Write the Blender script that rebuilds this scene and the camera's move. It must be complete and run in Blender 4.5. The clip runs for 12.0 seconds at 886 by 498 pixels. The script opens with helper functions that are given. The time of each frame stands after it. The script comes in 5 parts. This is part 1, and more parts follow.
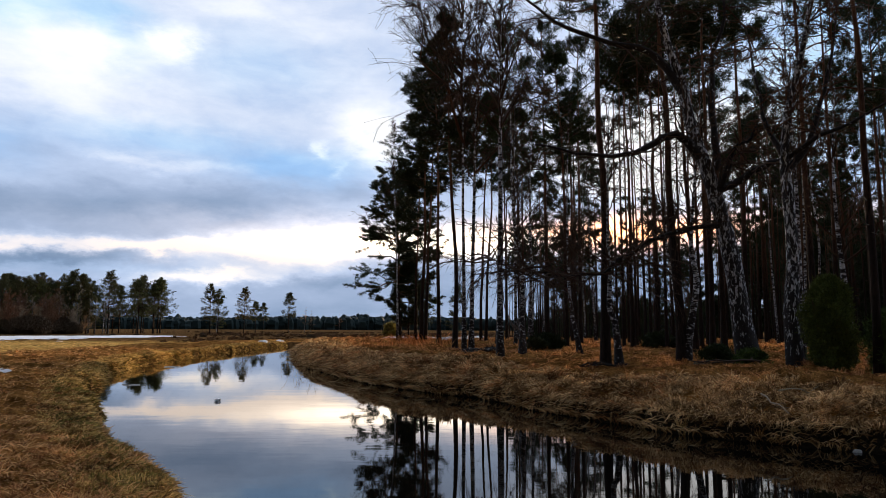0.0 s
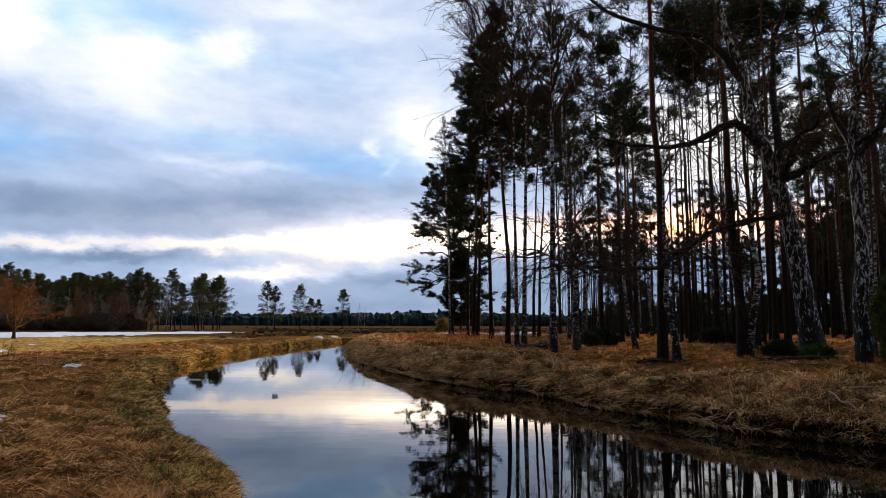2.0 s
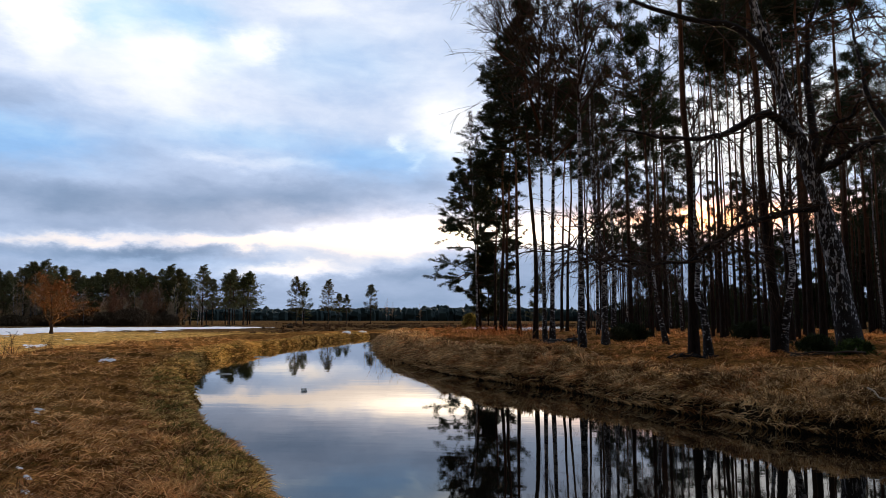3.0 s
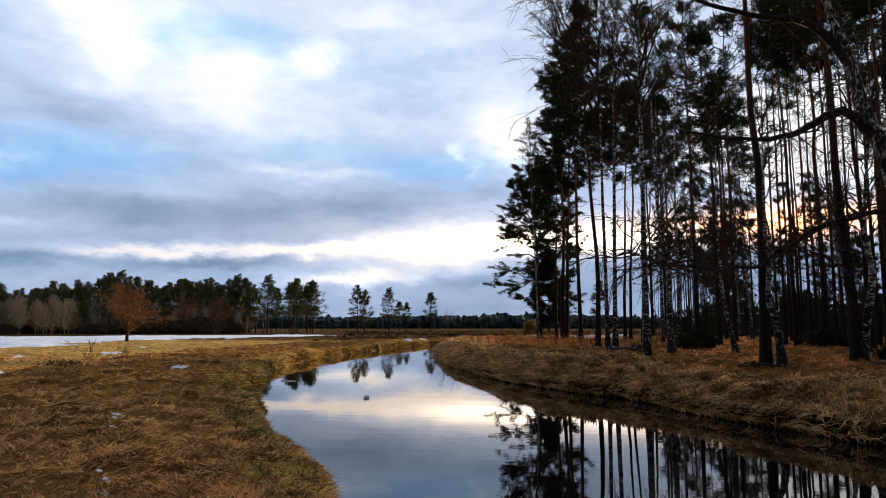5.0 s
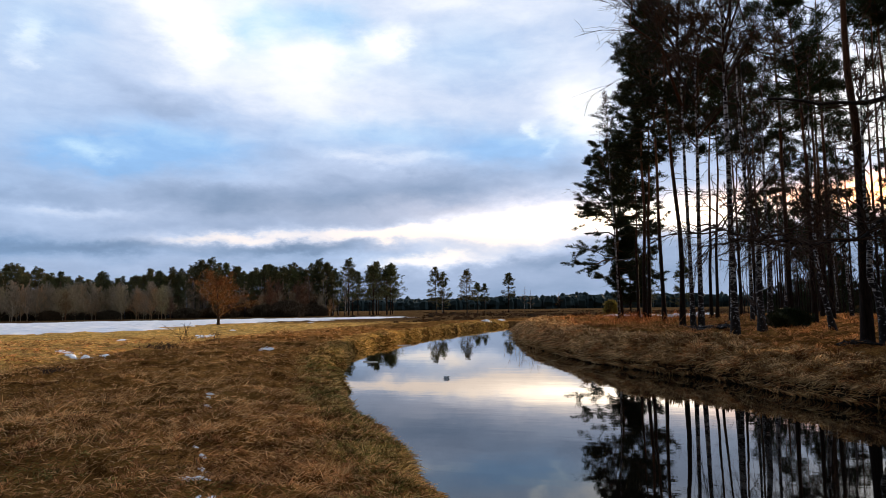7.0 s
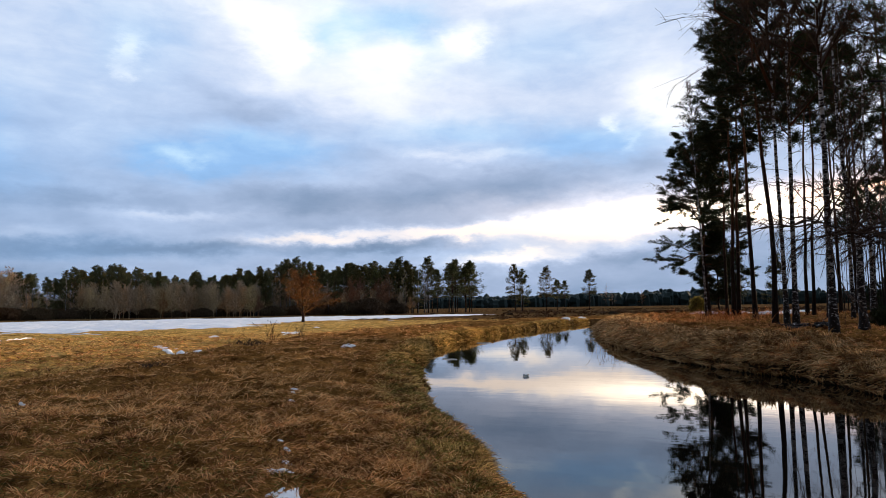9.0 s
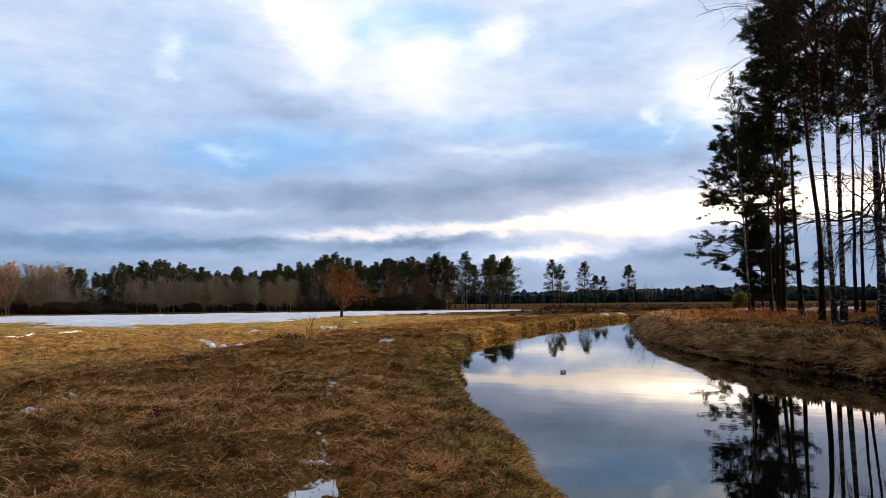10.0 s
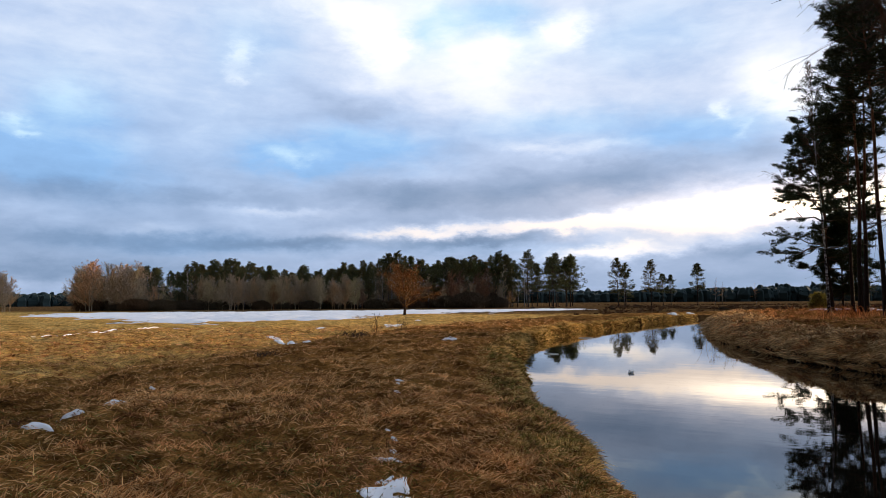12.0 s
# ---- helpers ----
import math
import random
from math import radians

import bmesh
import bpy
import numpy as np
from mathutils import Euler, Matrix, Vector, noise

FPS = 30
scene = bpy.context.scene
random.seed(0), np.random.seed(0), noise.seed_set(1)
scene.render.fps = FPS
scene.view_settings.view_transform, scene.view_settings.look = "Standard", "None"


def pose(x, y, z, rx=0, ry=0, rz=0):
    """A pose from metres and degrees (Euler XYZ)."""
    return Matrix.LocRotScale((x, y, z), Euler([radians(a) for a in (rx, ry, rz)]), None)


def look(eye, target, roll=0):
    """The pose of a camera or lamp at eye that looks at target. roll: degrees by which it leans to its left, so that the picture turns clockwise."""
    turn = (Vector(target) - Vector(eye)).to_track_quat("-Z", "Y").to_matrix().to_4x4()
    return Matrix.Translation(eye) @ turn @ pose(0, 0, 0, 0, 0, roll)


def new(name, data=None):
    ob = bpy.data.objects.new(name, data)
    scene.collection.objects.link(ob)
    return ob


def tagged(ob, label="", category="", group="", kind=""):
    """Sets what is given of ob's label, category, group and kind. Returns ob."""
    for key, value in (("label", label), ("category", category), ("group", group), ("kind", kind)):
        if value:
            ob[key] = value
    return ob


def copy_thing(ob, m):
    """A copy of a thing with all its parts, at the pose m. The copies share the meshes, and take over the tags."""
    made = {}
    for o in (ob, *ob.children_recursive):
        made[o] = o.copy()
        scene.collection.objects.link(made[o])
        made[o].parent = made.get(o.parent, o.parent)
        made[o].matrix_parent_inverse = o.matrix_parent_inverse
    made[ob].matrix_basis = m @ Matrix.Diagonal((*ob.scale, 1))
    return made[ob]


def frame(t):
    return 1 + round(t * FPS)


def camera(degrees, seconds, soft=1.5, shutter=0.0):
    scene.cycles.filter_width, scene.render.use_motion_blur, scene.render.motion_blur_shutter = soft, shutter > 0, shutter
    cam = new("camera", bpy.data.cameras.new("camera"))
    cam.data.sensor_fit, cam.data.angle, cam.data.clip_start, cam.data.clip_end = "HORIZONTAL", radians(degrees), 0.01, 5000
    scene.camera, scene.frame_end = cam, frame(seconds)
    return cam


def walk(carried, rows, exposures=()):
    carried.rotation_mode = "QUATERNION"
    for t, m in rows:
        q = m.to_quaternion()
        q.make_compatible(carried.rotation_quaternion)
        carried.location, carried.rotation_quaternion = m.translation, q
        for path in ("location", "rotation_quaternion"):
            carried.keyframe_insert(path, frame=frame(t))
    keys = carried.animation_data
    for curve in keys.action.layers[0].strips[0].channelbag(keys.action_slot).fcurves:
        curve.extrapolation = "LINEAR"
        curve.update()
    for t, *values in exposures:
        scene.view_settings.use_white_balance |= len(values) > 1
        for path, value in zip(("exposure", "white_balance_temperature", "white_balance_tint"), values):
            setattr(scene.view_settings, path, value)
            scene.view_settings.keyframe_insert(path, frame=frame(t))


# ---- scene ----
cam = camera(66.5, 12.0, soft=0.8)
EYE = 2.35
# seconds, x, y, yaw, pitch, roll
STEPS = (
    (0.0, 0.000, 0.000, 0.02, 6.71, 0.29),
    (0.5, -0.009, 0.005, 1.06, 6.74, 0.18),
    (1.0, -0.007, 0.011, 2.02, 6.75, 0.28),
    (1.5, -0.003, 0.035, 3.09, 6.71, 0.12),
    (2.0, -0.001, 0.064, 4.42, 6.35, 0.17),
    (2.5, 0.008, 0.100, 5.66, 6.35, 0.21),
    (3.0, -0.009, 0.113, 6.72, 5.92, 0.10),
    (5.0, -0.035, 0.137, 11.74, 6.56, -0.01),
    (5.5, -0.048, 0.157, 12.97, 6.35, -0.31),
    (6.0, -0.047, 0.163, 14.69, 6.18, -0.67),
    (6.5, -0.046, 0.171, 16.70, 5.61, -0.89),
    (7.0, -0.043, 0.179, 18.27, 5.00, -0.73),
    (9.0, -0.022, 0.212, 24.94, 4.88, -0.81),
    (9.5, -0.002, 0.205, 26.99, 4.75, -0.63),
    (10.0, 0.011, 0.198, 28.12, 4.53, -0.61),
    (10.5, 0.002, 0.195, 29.17, 4.39, -0.52),
    (11.0, -0.012, 0.186, 30.59, 4.41, -0.47),
    (11.5, -0.037, 0.185, 32.01, 3.99, -0.44),
    (12.0, -0.070, 0.193, 33.37, 4.45, -0.40),
)
walk(cam, [(t, pose(x, y, EYE, 90 + p, 0, w) @ pose(0, 0, 0, 0, 0, r)) for t, x, y, w, p, r in STEPS])

# ---- light: evening sky with broken cloud, a low veiled sun behind the wood ----
SUN_AZ, SUN_EL = 15.8, 6.8
sun = new("sun", bpy.data.lights.new("sun", "SUN"))
sun.data.energy, sun.data.angle, sun.data.color = 5.0, radians(3), (1.0, 0.72, 0.42)
a, e = radians(SUN_AZ), radians(SUN_EL)
sun.matrix_world = look((0, 0, 0), (-math.sin(a) * math.cos(e), -math.cos(a) * math.cos(e), -math.sin(e)))


class Nodes:
    """Short hand for building a node tree."""

    def __init__(self, tree):
        self.tree = tree
        tree.nodes.clear()

    def put(self, kind, values=(), **props):
        node = self.tree.nodes.new("ShaderNode" + kind)
        for key, value in props.items():
            setattr(node, key, value)
        for key, value in dict(values).items():
            if isinstance(value, bpy.types.NodeSocket):
                self.tree.links.new(value, node.inputs[key])
            elif value is not None:
                node.inputs[key].default_value = value
        return node

    def math(self, op, a, b=None, c=None, clamp=False):
        return self.put("Math", {0: a, 1: b, 2: c}, operation=op, use_clamp=clamp).outputs[0]

    def noise(self, vector, scale, detail=4.0, rough=0.55, distort=0.0):
        return self.put("TexNoise", {"Vector": vector, "Scale": scale, "Detail": detail, "Roughness": rough, "Distortion": distort})

    def ramp(self, fac, *stops):
        node = self.put("ValToRGB", {"Fac": fac})
        r = node.color_ramp
        while len(r.elements) < len(stops):
            r.elements.new(0.5)
        for el, (p, c) in zip(r.elements, stops):
            el.position, el.color = p, (*c, 1)
        return node.outputs["Color"]

    def mix(self, fac, a, b, kind="MIX"):
        n = self.put("MixRGB", {"Fac": fac}, blend_type=kind)
        for key, value in (("Color1", a), ("Color2", b)):
            if isinstance(value, bpy.types.NodeSocket):
                self.tree.links.new(value, n.inputs[key])
            else:
                n.inputs[key].default_value = (*value, 1)
        return n.outputs["Color"]


# clouds: azimuth, elevation, half widths, tilt (degrees), amount
BRIGHT = (
    (-42.2, 23.6, 3.4, 1.48, -10, 0.42), (-38.4, 21.0, 2.3, 2.11, -40, 0.5), (-35.4, 24.3, 2.0, 1.06, 0, 0.3), (-49.9, 20.0, 0.9, 1.11, 15, 0.34),
    (-50.4, 17.9, 0.5, 0.56, 0, 0.2), (-28.0, 21.0, 2.1, 1.14, 0, 0.45), (-23.4, 21.8, 1.7, 1.03, 10, 0.42), (-30.5, 18.1, 4.2, 2.03, -5, 0.42),
    (-22.8, 17.1, 5.2, 1.61, 0, 0.12), (-10.4, 14.6, 0.6, 0.47, -40, 0.36), (-9.2, 13.3, 0.5, 0.47, 0, 0.2), (-7.8, 17.5, 3.0, 2.26, 0, 0.16),
    (-6.2, 14.4, 1.5, 1.57, 0, 0.2), (18.5, 13.6, 8.0, 3.2, 0, 1.2),
)
LIGHT_STREAKS = (
    (-9.5, 6.9, 5.3, 1.35, 9, 0.6), (-17.1, 6.4, 5.3, 0.83, 4, 0.42), (-24.9, 6.3, 7.1, 0.52, 3, 0.42), (-37.0, 5.6, 4.5, 0.44, 2, 0.40),
    (-19.2, 4.1, 4.3, 0.52, 2, 0.55), (-46.2, 12.0, 1.1, 0.75, 0, 0.2), (-62.5, 15.1, 1.8, 1.05, -20, 0.12), (-66.1, 13.1, 0.8, 0.55, 0, 0.22),
    (-65.1, 12.1, 0.6, 0.24, 0, 0.2), (-46.8, 7.5, 4.1, 0.28, 0, 0.13), (-57.1, 5.9, 2.4, 0.35, 0, 0.1), (-26.0, 12.8, 3.3, 0.42, -8, 0.16),
    (-19.7, 12.7, 2.8, 0.46, 5, 0.14), (-34.5, 10.6, 3.4, 0.85, 0, 0.08), (-59.4, 1.4, 11.6, 0.43, 0, 0.1),
)
LIGHT_TUFTS = (
    (-5.7, 16.4, 2.1, 2.32, 0, 0.34), (-17.4, 25.3, 3.7, 0.82, 0, 0.25), (-32.5, 21.9, 2.2, 1.51, -20, 0.25), (-22.4, 21.8, 0.9, 1.49, -60, 0.25), (-10.2, 24.2, 1.9, 1.29, 0, 0.1),
)
DARK = (
    (-28.7, 9.2, 9.1, 1.33, 3, 0.17), (-17.9, 10.3, 6.3, 0.91, 5, 0.12), (-37.4, 9.0, 4.3, 1.04, 0, 0.16), (-53.5, 8.6, 5.6, 0.54, 0, 0.14),
    (-63.7, 8.4, 4.3, 0.91, 0, 0.2), (-56.3, 4.8, 10.6, 0.71, 0, 0.24), (-44.0, 5.0, 5.1, 0.47, 3, 0.26), (-30.2, 5.2, 5.8, 0.43, 4, 0.34),
    (-9.6, 3.9, 3.6, 0.53, 2, 0.18), (-44.1, 17.0, 3.5, 1.35, 0, 0.1), (-39.6, 15.8, 2.9, 0.82, 0, 0.12), (-10.5, 1.6, 7.3, 0.7, 0, 0.05),
    (-62.4, 2.5, 9.5, 0.84, 0, 0.2), (4.0, 2.6, 9.0, 1.6, 0, 0.1), (15.0, 10.4, 8.0, 0.8, 0, 0.08), (18.0, 4.5, 10.0, 1.6, 0, 0.15),
)
BLUE = (
    (-40.3, 12.9, 5.8, 1.49, 0, 0.85), (-45.9, 11.7, 3.2, 1.1, 0, 0.85), (-63.8, 10.3, 5.4, 1.56, 0, 0.75), (-62.5, 14.5, 2.6, 2.03, 0, 0.5),
    (-66.0, 12.5, 1.7, 1.19, 0, 0.4), (-49.7, 21.0, 3.2, 2.33, 0, 0.35), (-34.2, 22.6, 2.7, 1.64, 0, 0.85), (-28.5, 23.7, 2.9, 1.02, 0, 0.6),
    (-22.9, 14.6, 6.1, 1.0, 0, 0.55), (-12.5, 13.2, 4.9, 1.22, 0, 0.85), (-16.2, 21.1, 5.9, 2.1, 0, 0.35), (-53.4, 4.7, 7.6, 0.72, 0, 0.45),
    (-28.8, 4.5, 9.5, 0.67, 0, 0.2), (-27.2, 22.2, 2.4, 1.78, -20, 0.4), (33.3, 18.6, 8.0, 8.0, 0, 0.9), (14.5, 10.4, 8.0, 0.9, 0, 0.15), (-60.0, 12.0, 14.0, 8.0, 0, 0.28),
)
world = bpy.data.worlds.new("evening_sky")
scene.world = world
world.use_nodes = True
n = Nodes(world.node_tree)
way = n.put("TexCoord").outputs["Generated"]
xyz = n.put("SeparateXYZ", {0: way}).outputs
az0 = n.math("DEGREES", n.math("ARCTAN2", xyz[0], xyz[1]))
el0 = n.math("DEGREES", n.math("ARCSINE", xyz[2]))
flat = n.put("Mapping", {"Vector": way, "Scale": (1.0, 1.0, 2.2)}).outputs[0]
warp = n.put("SeparateColor", {0: n.noise(flat, 13.0, 6, 0.62).outputs["Color"]}).outputs
az = n.math("MULTIPLY_ADD", n.math("SUBTRACT", warp[0], 0.5), 6.5, az0)
el = n.math("MULTIPLY_ADD", n.math("SUBTRACT", warp[1], 0.5), 2.6, el0)


def patches(table):
    total = None
    for a0, e0, wa, we, tilt, amount in table:
        c, s = math.cos(radians(tilt)), math.sin(radians(tilt))
        p = n.math("MULTIPLY_ADD", az, c / wa, n.math("MULTIPLY_ADD", el, s / wa, -(a0 * c + e0 * s) / wa))
        q = n.math("MULTIPLY_ADD", az, -s / we, n.math("MULTIPLY_ADD", el, c / we, (a0 * s - e0 * c) / we))
        r2 = n.math("MULTIPLY_ADD", q, q, n.math("MULTIPLY", p, p))
        g = n.math("POWER", math.exp(-0.7), r2)
        total = n.math("MULTIPLY", g, amount) if total is None else n.math("MULTIPLY_ADD", g, amount, total)
    return total


streak = n.noise(n.put("Mapping", {"Vector": way, "Scale": (1.0, 1.0, 5.0)}).outputs[0], 5.0, 6, 0.55, 0.2).outputs["Fac"]
billow = n.noise(flat, 16.0, 7, 0.58, 0.3).outputs["Fac"]
level = n.put("SeparateColor", {0: n.ramp(n.math("DIVIDE", el0, 30.0), (0.0, (0.41,) * 3), (0.14, (0.47,) * 3), (0.28, (0.50,) * 3), (0.42, (0.55,) * 3), (0.55, (0.65,) * 3), (0.8, (0.68,) * 3))}).outputs[0]
level = n.math("MULTIPLY_ADD", n.math("SUBTRACT", streak, 0.5), 0.26, level)
level = n.math("MULTIPLY_ADD", n.math("SUBTRACT", billow, 0.5), 0.26, level)
light = n.math("MULTIPLY_ADD", patches(BRIGHT + LIGHT_TUFTS), 0.62, patches(LIGHT_STREAKS))
level = n.math("ADD", level, light)
level = n.math("SUBTRACT", level, patches(DARK), clamp=True)
cloud = n.ramp(level, (0.0, (0.13, 0.20, 0.34)), (0.25, (0.232, 0.326, 0.492)), (0.45, (0.366, 0.462, 0.652)), (0.62, (0.532, 0.638, 0.852)), (0.82, (0.83, 0.88, 0.995)), (1.0, (1.06, 1.05, 1.05)))
air = n.put("TexSky", sky_type="NISHITA", sun_disc=False, sun_elevation=radians(SUN_EL), sun_rotation=radians(SUN_AZ)).outputs[0]
air = n.mix(1.0, air, (0.12, 0.12, 0.12), "MULTIPLY")
clear = n.ramp(level, (0.0, (0.09, 0.17, 0.33)), (0.3, (0.20, 0.36, 0.64)), (0.55, (0.31, 0.55, 0.93)), (0.8, (0.62, 0.86, 1.08)), (1.0, (1.0, 1.10, 1.12)))
clear = n.mix(0.12, clear, air)
sky = n.mix(n.math("MULTIPLY", patches(BLUE), 1.3, clamp=True), cloud, clear)
# cream light on the low streaks
de = n.math("DIVIDE", n.math("SUBTRACT", el0, 6.0), 2.6)
cream = n.math("MULTIPLY", n.math("POWER", math.exp(-1.0), n.math("MULTIPLY", de, de)), n.math("MULTIPLY", light, 1.9, clamp=True))
sky = n.mix(cream, sky, n.mix(1.0, sky, (1.16, 0.98, 0.84), "MULTIPLY"))
# warm light round the veiled sun and along the horizon below it
da = n.math("DIVIDE", n.math("SUBTRACT", az, SUN_AZ), 26.0)
de = n.math("DIVIDE", n.math("SUBTRACT", el, 8.0), 1.3)
glow = n.math("EXPONENT", n.math("MULTIPLY", n.math("MULTIPLY_ADD", de, de, n.math("MULTIPLY", da, da)), -1.0))
sky = n.mix(n.math("MULTIPLY", glow, 0.6), sky, (2.0, 1.62, 1.40))
da = n.math("DIVIDE", n.math("SUBTRACT", az, SUN_AZ), 7.5)
de = n.math("DIVIDE", n.math("SUBTRACT", el, 7.9), 0.95)
core = n.math("EXPONENT", n.math("MULTIPLY", n.math("MULTIPLY_ADD", de, de, n.math("MULTIPLY", da, da)), -1.0))
sky = n.mix(n.math("MULTIPLY", core, 0.9), sky, (6.0, 2.5, 1.05))
da = n.math("DIVIDE", n.math("ADD", az, 2.0), 9.0)
low = n.math("MULTIPLY_ADD", n.math("SUBTRACT", el, el0), 0.35, el0)
de = n.math("DIVIDE", n.math("SUBTRACT", low, 7.1), 0.8)
bank = n.math("EXPONENT", n.math("MULTIPLY", n.math("MULTIPLY_ADD", de, de, n.math("MULTIPLY", da, da)), -1.0))
sky = n.mix(n.math("MULTIPLY", bank, 0.85), sky, (5.6, 4.6, 3.5))
# the sky darkens overhead and towards the east
facing = n.math("MULTIPLY_ADD", xyz[0], math.sin(a), n.math("MULTIPLY", xyz[1], math.cos(a)))
east = n.put("MapRange", {"Value": facing, "From Min": -0.6, "From Max": 0.10, "To Min": 0.06, "To Max": 1.0}, interpolation_type="SMOOTHSTEP").outputs[0]
above = n.put("MapRange", {"Value": el0, "From Min": 27.0, "From Max": 60.0, "To Min": 1.0, "To Max": 0.95}, interpolation_type="SMOOTHSTEP").outputs[0]
sky = n.mix(1.0, sky, n.put("CombineColor", {0: n.math("MULTIPLY", east, above), 1: n.math("MULTIPLY", east, above), 2: n.math("MULTIPLY", east, above)}).outputs[0], "MULTIPLY")
back = n.put("Background", {"Color": sky, "Strength": 1.06})
n.tree.links.new(back.outputs[0], n.put("OutputWorld").inputs[0])

# ---- materials ----
def material(name, rough=0.8, spec=0.3):
    m = bpy.data.materials.new(name)
    m.use_nodes = True
    k = Nodes(m.node_tree)
    k.bsdf = k.put("BsdfPrincipled", {"Roughness": rough, "Specular IOR Level": spec})
    k.out = k.put("OutputMaterial", {0: k.bsdf.outputs[0]})
    k.obj = k.put("TexCoord").outputs["Object"]
    k.m = m
    return k


def colour(k, socket):
    k.tree.links.new(socket, k.bsdf.inputs["Base Color"])


def bump(k, height, strength=0.5, distance=0.02):
    b = k.put("Bump", {"Height": height, "Strength": strength, "Distance": distance})
    k.tree.links.new(b.outputs[0], k.bsdf.inputs["Normal"])


def mat_ground():
    """thatch of rough grass, mown hay on the field, heath beyond, near-black brown on the bank's face"""
    k = material("meadow_turf", 0.95, 0.0)
    big = k.noise(k.obj, 0.09, 5, 0.6).outputs["Fac"]
    mid = k.noise(k.obj, 0.9, 5, 0.65).outputs["Fac"]
    fine = k.noise(k.put("Mapping", {"Vector": k.obj, "Scale": (1, 1, 0.4)}).outputs[0], 22.0, 5, 0.7).outputs["Fac"]
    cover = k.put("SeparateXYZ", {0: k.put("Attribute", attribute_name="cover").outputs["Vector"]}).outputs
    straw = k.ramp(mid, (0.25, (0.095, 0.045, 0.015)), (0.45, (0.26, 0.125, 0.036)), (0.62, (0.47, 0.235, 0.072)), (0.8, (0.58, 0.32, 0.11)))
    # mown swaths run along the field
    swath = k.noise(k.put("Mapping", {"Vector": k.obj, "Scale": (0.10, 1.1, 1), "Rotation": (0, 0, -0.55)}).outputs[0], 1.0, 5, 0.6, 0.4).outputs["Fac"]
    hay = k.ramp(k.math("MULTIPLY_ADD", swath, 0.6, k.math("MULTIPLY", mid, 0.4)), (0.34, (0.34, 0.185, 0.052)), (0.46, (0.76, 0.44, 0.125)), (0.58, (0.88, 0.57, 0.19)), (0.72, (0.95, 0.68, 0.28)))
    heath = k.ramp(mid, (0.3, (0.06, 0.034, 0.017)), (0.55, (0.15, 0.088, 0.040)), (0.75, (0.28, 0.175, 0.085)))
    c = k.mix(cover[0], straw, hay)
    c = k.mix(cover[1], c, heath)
    fibre = k.noise(k.put("Mapping", {"Vector": k.obj, "Scale": (14, 70, 30), "Rotation": (0, 0, 0.6)}).outputs[0], 1.0, 3, 0.7, 1.4).outputs["Fac"]
    fibre2 = k.noise(k.put("Mapping", {"Vector": k.obj, "Scale": (70, 14, 30), "Rotation": (0, 0, 0.3)}).outputs[0], 1.0, 3, 0.7, 1.4).outputs["Fac"]
    fibre = k.math("MAXIMUM", fibre, fibre2)
    green = k.ramp(fine, (0.3, (0.07, 0.058, 0.016)), (0.7, (0.22, 0.165, 0.045)))
    c = k.mix(k.ramp(big, (0.48, (0, 0, 0)), (0.64, (0.22, 0.22, 0.22))), c, green)
    c = k.mix(0.8, c, k.ramp(fine, (0.30, (0.25, 0.24, 0.22)), (0.5, (1.0, 1.0, 1.0)), (0.70, (1.6, 1.56, 1.5))), "MULTIPLY")
    # mottled clods, deepened to put the shade of the hollows into the colour
    clod_shade = k.noise(k.obj, 2.3, 5, 0.7, 0.6).outputs["Fac"]
    c = k.mix(0.85, c, k.ramp(clod_shade, (0.37, (0.36, 0.34, 0.32)), (0.5, (1.0, 0.98, 0.96)), (0.63, (1.5, 1.48, 1.45))), "MULTIPLY")
    c = k.mix(0.8, c, k.ramp(fibre, (0.44, (0.40, 0.38, 0.36)), (0.58, (1.0, 1.0, 1.0)), (0.72, (1.5, 1.5, 1.5))), "MULTIPLY")
    face_dark = k.ramp(fine, (0.3, (0.012, 0.009, 0.006)), (0.7, (0.045, 0.032, 0.020)))
    colour(k, k.mix(cover[2], c, face_dark))
    bump(k, k.math("ADD", k.math("MULTIPLY_ADD", mid, 2.0, k.math("MULTIPLY", fibre, 0.35)), fine), 1.0, 0.10)
    return k.m


def mat_grass(name, lows, highs, dark, scale=0.5):
    k = material(name, 0.7, 0.2)
    r = k.put("NewGeometry").outputs["Random Per Island"]
    patch = k.noise(k.obj, scale, 4, 0.6).outputs["Fac"]
    a = k.ramp(r, (0.0, tuple(0.5 * c for c in dark)), (0.45, dark), (0.8, lows), (1.0, highs))
    b = k.ramp(r, (0.0, dark), (0.3, lows), (0.8, highs), (1.0, tuple(1.1 * c for c in highs)))
    c = k.mix(k.ramp(patch, (0.40, (0, 0, 0)), (0.60, (1, 1, 1))), a, b)
    # tufts differ in colour; the darker ones put the shade between clumps into it
    tuft_shade = k.noise(k.obj, 2.3, 4, 0.65, 0.6).outputs["Fac"]
    c = k.mix(0.9, c, k.ramp(tuft_shade, (0.38, (0.52, 0.47, 0.44)), (0.5, (1.0, 1.0, 1.0)), (0.62, (1.28, 1.28, 1.28))), "MULTIPLY")
    colour(k, c)
    # thin blades let light through
    thin = k.put("BsdfTranslucent", {"Color": c})
    k.tree.links.new(k.put("MixShader", {0: 0.46, 1: k.bsdf.outputs[0], 2: thin.outputs[0]}).outputs[0], k.out.inputs[0])
    return k.m


